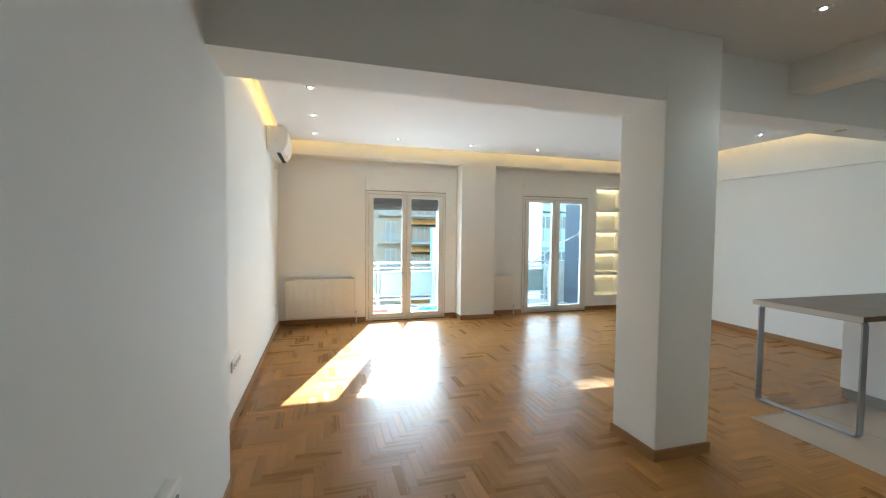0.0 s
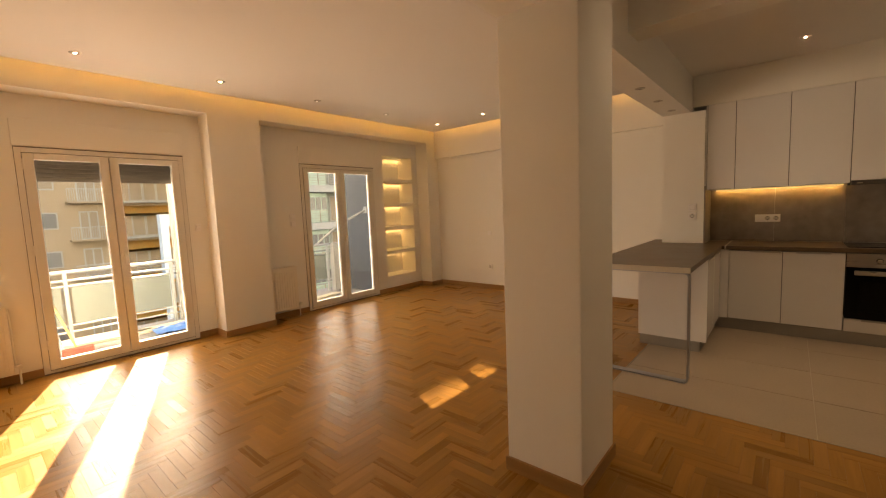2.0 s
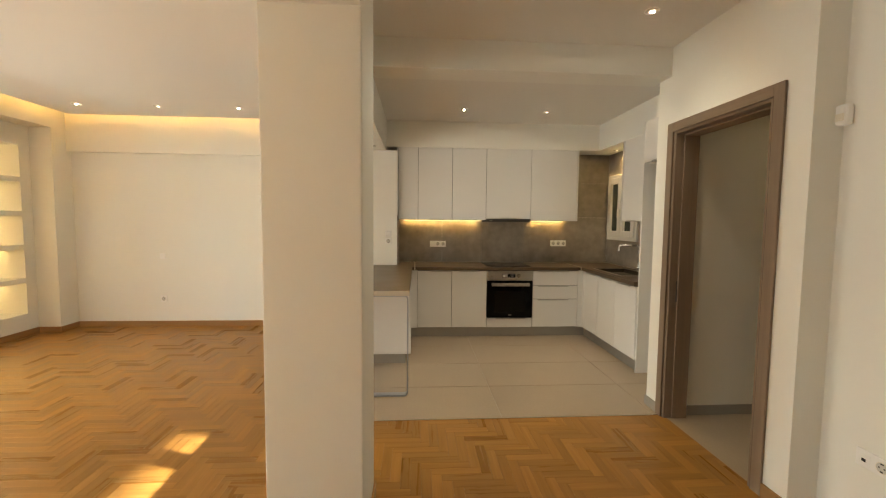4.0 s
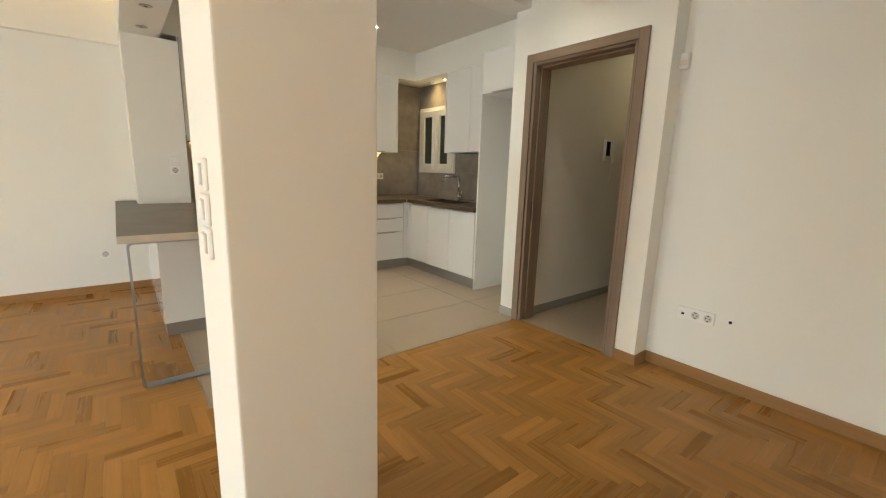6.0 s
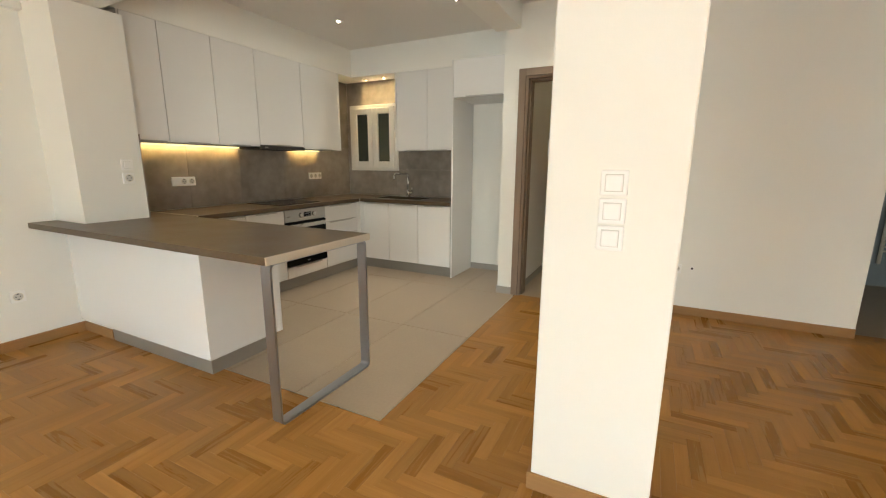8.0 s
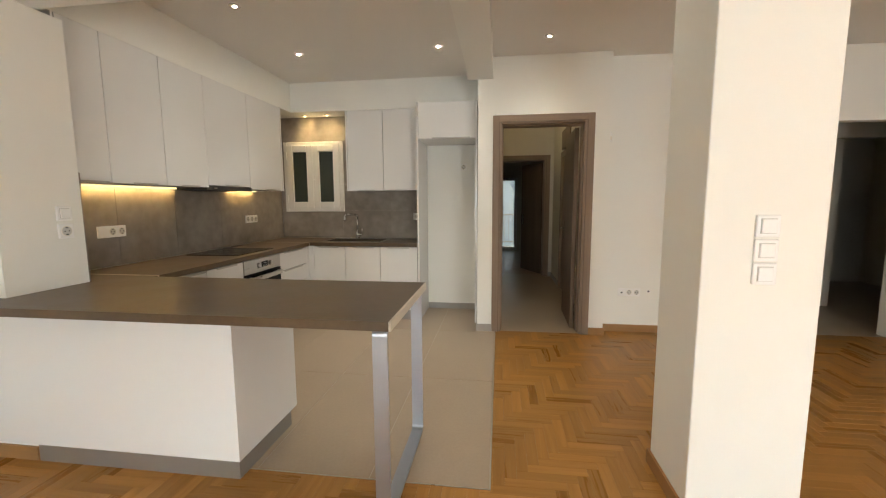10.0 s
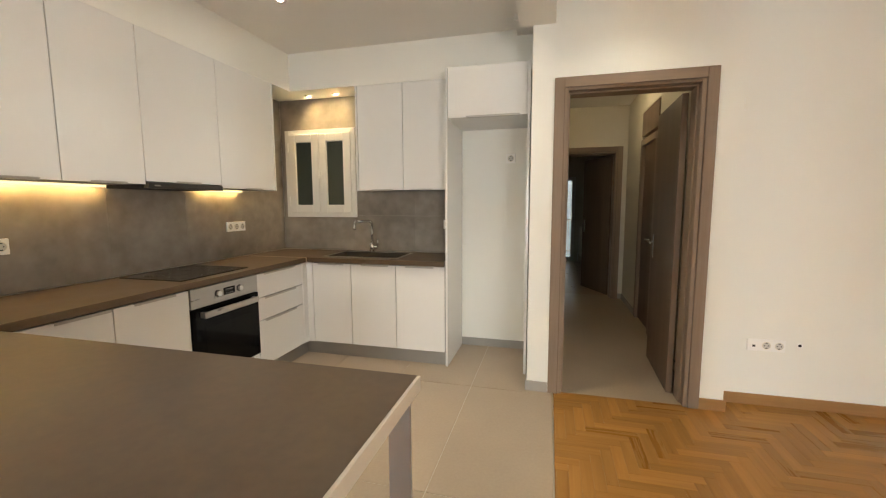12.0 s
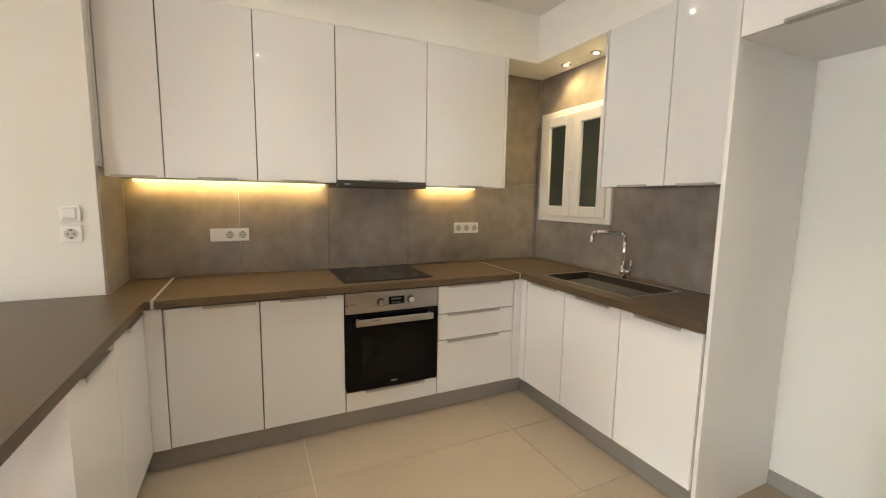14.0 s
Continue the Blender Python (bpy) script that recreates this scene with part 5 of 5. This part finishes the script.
def apartment_block(name, x0, x1, y, roof, step, cols, wall, label, awnings):
    """Street front facing -y with storeys of balconies and windows; cols: (x, kind) with b wide balcony, n narrow balcony, g glazed bay, w window."""
    t = thing(name, ((x0 + x1) / 2, y + 5, -12), label, "building")
    part("wall", boxes((x0, x1, y, y + 11, -12, roof)), wall, t)
    part("roof", boxes((x0 - 0.3, x1 + 0.3, y - 0.4, y + 11.3, roof, roof + 0.35)), wall, t)
    k = 0
    z = roof - step
    while z > -11.5:
        for x, kind in cols:
            k += 1
            if kind == "w":
                w = part("window", boxes((x - 0.65, x + 0.65, y - 0.05, y - 0.002, z + 0.9, z + 2.2)), WHITE_OUT, t)
                part("pane", boxes((x - 0.55, x + 0.55, y - 0.08, y - 0.051, z + 1.0, z + 2.1)), SHUT_OUT if k % 3 == 0 else DARKPANE, w)
                continue
            if kind == "n":
                part("balcony_slab", boxes((x - 1.3, x + 1.3, y - 1.0, y - 0.002, z - 0.14, z)), wall, t)
                d = part("door", boxes((x - 0.6, x + 0.6, y - 0.05, y - 0.002, z, z + 2.25)), WHITE_OUT, t)
                for dx in (-0.28, 0.28):
                    part("pane", boxes((x + dx - 0.22, x + dx + 0.22, y - 0.08, y - 0.051, z + 0.1, z + 2.15)), SHUT_OUT if k % 2 else DARKPANE, d)
                part("railing", street_rail(x - 1.3, x + 1.3, y - 0.98, z, 18), RAIL, t)
                continue
            if kind == "g":
                part("balcony_slab", boxes((x - 2.5, x + 2.5, y - 1.5, y - 0.002, z - 0.55, z)), WHITE_OUT, t)
                bay = part("bay", boxes((x - 0.9, x + 1.9, y - 0.9, y - 0.002, z, z + 2.4, 0.04)), MINT, t, "pale mint glazed bay")
                for i in range(5):
                    part("pane", boxes((x - 0.78 + 0.54 * i, x - 0.34 + 0.54 * i, y - 0.93, y - 0.901, z + 1.05, z + 2.05)), DARKPANE, bay)
                d = part("door", boxes((x - 2.3, x - 1.1, y - 0.05, y - 0.002, z, z + 2.2)), WHITE_OUT, t)
                part("pane", boxes((x - 2.2, x - 1.2, y - 0.08, y - 0.051, z + 0.1, z + 2.1)), SHUT_OUT if k % 3 else DARKPANE, d)
                rb = bmesh.new()
                for i in range(5):
                    box(rb, x - 2.5, x + 2.5, y - 1.48, y - 1.45, z + 0.15 + 0.2 * i, z + 0.185 + 0.2 * i)
                for i in range(4):
                    box(rb, x - 2.45 + 1.62 * i, x - 2.4 + 1.62 * i, y - 1.5, y - 1.44, z, z + 1.0)
                part("railing", rb, SHUT_OUT, t)
                continue
            part("balcony_slab", boxes((x - 2.4, x + 2.4, y - 1.3, y - 0.002, z - 0.16, z)), WHITE_OUT, t)
            d = part("door", boxes((x - 1.5, x + 1.5, y - 0.05, y - 0.002, z, z + 2.3)), WHITE_OUT, t)
            for dx in (-1.0, 0.0, 1.0):
                part("pane", boxes((x + dx - 0.4, x + dx + 0.4, y - 0.08, y - 0.051, z + 0.1, z + 2.2)), DARKPANE if k % 2 else SHUT_OUT, d)
            part("railing", street_rail(x - 2.4, x + 2.4, y - 1.27, z, 36), SHUT_OUT, t)
            if awnings:
                ab = bmesh.new()
                v = [ab.verts.new(p) for p in ((x - 2.3, y - 0.1, z + 2.6), (x + 2.3, y - 0.1, z + 2.6), (x + 2.3, y - 1.4, z + 1.95), (x - 2.3, y - 1.4, z + 1.95), (x + 2.3, y - 1.4, z + 1.75), (x - 2.3, y - 1.4, z + 1.75))]
                ab.faces.new((v[0], v[1], v[2], v[3]))
                ab.faces.new((v[3], v[2], v[4], v[5]))
                bmesh.ops.solidify(ab, geom=ab.faces[:], thickness=0.02)
                part("awning", ab, ORANGE, t, "orange fabric awning")
        z -= step
    return t


apartment_block("apartment_building", -16, 14.5, 45, 6.2, 3.0, [(-12.5, "b"), (-8.5, "w"), (-5, "b"), (-1, "w"), (1.8, "n"), (4.9, "w"), (7.4, "n"), (11.7, "b")], STUCCO, "beige stuccoed apartment building with balconies and orange awnings", True)
apartment_block("apartment_building", 12.5, 60, 32, 15.745, 3.0, [(14.9, "w"), (18.6, "g"), (23.6, "g"), (28.6, "g"), (33.6, "g"), (38.6, "g"), (44, "g")], GREENISH, "pale green-white apartment building with continuous balconies", False)
apartment_block("apartment_building", -60, -17, 38, 9.0, 3.0, [(-20, "b"), (-26, "b"), (-32, "b")], STUCCO, "beige apartment building further along the street", False)
PALE_BLUE = surface("pale_blue_render", (0.40, 0.52, 0.66), 0.85, vary=0.08, scale=1.2)
cf = thing("open_garage", (4.7, 16, -12), "pale blue open concrete frame house across the street", "building")
part("column", boxes((4.42, 4.62, 16, 16.3, -12, 1.62)), PALE_BLUE, cf)
part("column", boxes((5.5, 5.7, 16, 16.3, -12, 1.62)), PALE_BLUE, cf)
part("lintel", boxes((4.62, 5.5, 16, 16.3, 1.25, 1.62), (4.62, 5.5, 16, 16.3, -0.35, 0.05)), PALE_BLUE, cf)
nc = thing("narrow_house", (7.6, 15, -12), "narrow pale blue-white house corner beside the street", "building")
part("wall", boxes((7.50, 8.15, 14, 14.5, -12, 9)), surface("blue_white_render", (0.55, 0.62, 0.70), 0.85, vary=0.06), nc)
bk = thing("backyard_rock", (3.4, -12, -12), "grey rock face behind the bedroom balcony", "rock")
bm = bmesh.new()
bmesh.ops.create_grid(bm, x_segments=40, y_segments=40, size=1, matrix=Matrix.Translation((3.4, -11, 10)) @ Matrix.Rotation(radians(90), 4, "X") @ Matrix.Diagonal((14, 22, 1, 1)))
for v in bm.verts:
    v.co.y += 0.5 * noise.noise(v.co * 0.9) + 0.2 * noise.noise(v.co * 3.1)
part("rock", bm, surface("grey_rock", (0.42, 0.43, 0.44), 0.9, vary=0.35, scale=2.2, fine=14, bump=0.2), bk)
structure("balcony_back", boxes((1.5, 5.2, -8.6, -7.35, -0.25, -0.05)), CONCRETE, "small back balcony floor")
rk = thing("back_railing", (3.4, -8.5, -0.05), "dark metal railing of the bedroom balcony", "railing")
for z in (0.95, 0.1):
    part("rail", rod(bmesh.new(), (1.6, -8.5, z), (5.1, -8.5, z), 0.018, 8), SHUT_OUT, rk)
for i in range(30):
    part("bar", rod(bmesh.new(), (1.6 + i * 0.12, -8.5, -0.05), (1.6 + i * 0.12, -8.5, 0.95), 0.007, 6), SHUT_OUT, rk)

# ---- tile floor of the kitchen ----
structure("kitchen_screed", boxes((TILE_X, EAST, KSOUTH, 2.20, -0.010, -0.003), (TILE_X, 4.86, 2.20, TILE_Y, -0.010, -0.003)), GROUT, "pale grout bed")
structure("threshold_strip", boxes((TILE_X - 0.006, TILE_X, KDOOR_Y, TILE_Y + 0.006, -0.01, 0.002), (TILE_X, 4.86, TILE_Y, TILE_Y + 0.006, -0.01, 0.002)), SATIN, "thin metal strip between parquet and tiles")
kf = tagged(new("floor_kitchen"), "large matt beige-grey floor tiles", kind="structure")
ORIGIN[kf] = Vector((0, 0, 0))
TILE_MESH = {}
gx, gy, J = 0.602, 1.20, 0.0022
for i in range(5):
    for j in range(-1, 3):
        x0, x1 = max(TILE_X, TILE_X + i * gx), min(EAST, TILE_X + (i + 1) * gx)
        y0, y1 = max(KSOUTH, TILE_Y - (3 - j) * gy), min(TILE_Y, TILE_Y - (2 - j) * gy)
        if y1 - y0 < 0.02 or x1 - x0 < 0.02:
            continue
        size = (round(x1 - x0, 3), round(y1 - y0, 3))
        if size not in TILE_MESH:
            TILE_MESH[size] = mesh_of("tile", boxes((J, size[0] - J, J, size[1] - J, -0.009, 0.0), bevel=0.0008), TILE)
        ob = new("tile", TILE_MESH[size])
        ob.parent = kf
        ob.location = (x0, y0, 0)

# ---- herringbone parquet ----
PW, PN = 0.060, 5
PL = PW * PN
parquet = tagged(new("floor_parquet"), "glossy golden oak herringbone parquet", kind="structure")


AREAS = [(WEST, WEST_NEAR, JOG, NORTH), (WEST_NEAR, TILE_X - 0.006, KDOOR_Y - 0.022, NORTH), (WEST_NEAR, 2.53, SOUTH - 0.12, KDOOR_Y - 0.022), (TILE_X - 0.006, 4.86, TILE_Y + 0.006, NORTH), (4.86, EAST, 2.75, NORTH)]


def clipped(x0, x1, y0, y1):
    """The pieces of a plank that lie in the room; the whole plank where nothing is cut off."""
    out = []
    for ax0, ax1, ay0, ay1 in AREAS:
        q = (max(x0, ax0), min(x1, ax1), max(y0, ay0), min(y1, ay1))
        if q[1] - q[0] > 0.002 and q[3] - q[2] > 0.002:
            out.append(q)
    whole = (x1 - x0) * (y1 - y0)
    if sum((q[1] - q[0]) * (q[3] - q[2]) for q in out) > whole * 0.995:
        return [(x0, x1, y0, y1)]
    return out


def flat_box(verts, faces, x0, x1, y0, y1, z):
    g, c = 0.0002, 0.0006
    k = len(verts)
    for inset, zz in ((g, -0.008), (g, z - c), (g + c, z)):
        verts += [(x0 + inset, y0 + inset, zz), (x1 - inset, y0 + inset, zz), (x1 - inset, y1 - inset, zz), (x0 + inset, y1 - inset, zz)]
    for a in (0, 4):
        for i in range(4):
            j = (i + 1) % 4
            faces.append((k + a + i, k + a + j, k + a + 4 + j, k + a + 4 + i))
    faces.append((k + 8, k + 9, k + 10, k + 11))


def plank_mesh(name, sx, sy, mat):
    v, f = [], []
    flat_box(v, f, 0, sx, 0, sy, 0.0)
    me = bpy.data.meshes.new(name)
    me.from_pydata(v, [], f)
    me.materials.append(mat)
    return me


PLANK_X, PLANK_Y = plank_mesh("plank", PL, PW, OAK_X), plank_mesh("plank", PW, PL, OAK_Y)
rest = {"x": ([], []), "y": ([], [])}
singles = 0
rnd = random.Random(5)
for a in range(-130, 260):
    for b in range(-40, 41):
        ox, oy = (a + PN * b) * PW + 0.055, (a - PN * b) * PW + 0.015
        for kind, (x0, x1, y0, y1) in (("x", (ox, ox + PL, oy, oy + PW)), ("y", (ox + PL, ox + PL + PW, oy + PW - PL, oy + PW))):
            if x1 < WEST - 0.1 or x0 > EAST + 0.1 or y1 < -0.1 or y0 > NORTH + 0.1:
                continue
            z = rnd.uniform(-0.0003, 0.0)
            near = 1.0 < x0 < 3.3 and 0.3 < y0 < 2.1
            for q in clipped(x0, x1, y0, y1):
                whole = abs((q[1] - q[0]) * (q[3] - q[2]) - PL * PW) < 1e-6
                if whole and near and singles < 300:
                    singles += 1
                    ob = new("plank", PLANK_X if kind == "x" else PLANK_Y)
                    ob.parent = parquet
                    ob.location = (x0, y0, z)
                else:
                    flat_box(*rest[kind], *q, z)
for kind, mat in (("x", OAK_REST_X), ("y", OAK_REST_Y)):
    me = bpy.data.meshes.new("planks")
    me.from_pydata(rest[kind][0], [], rest[kind][1])
    me.materials.append(mat)
    ob = new("planks", me)
    ob.parent = parquet
    tagged(ob, kind="stuff")
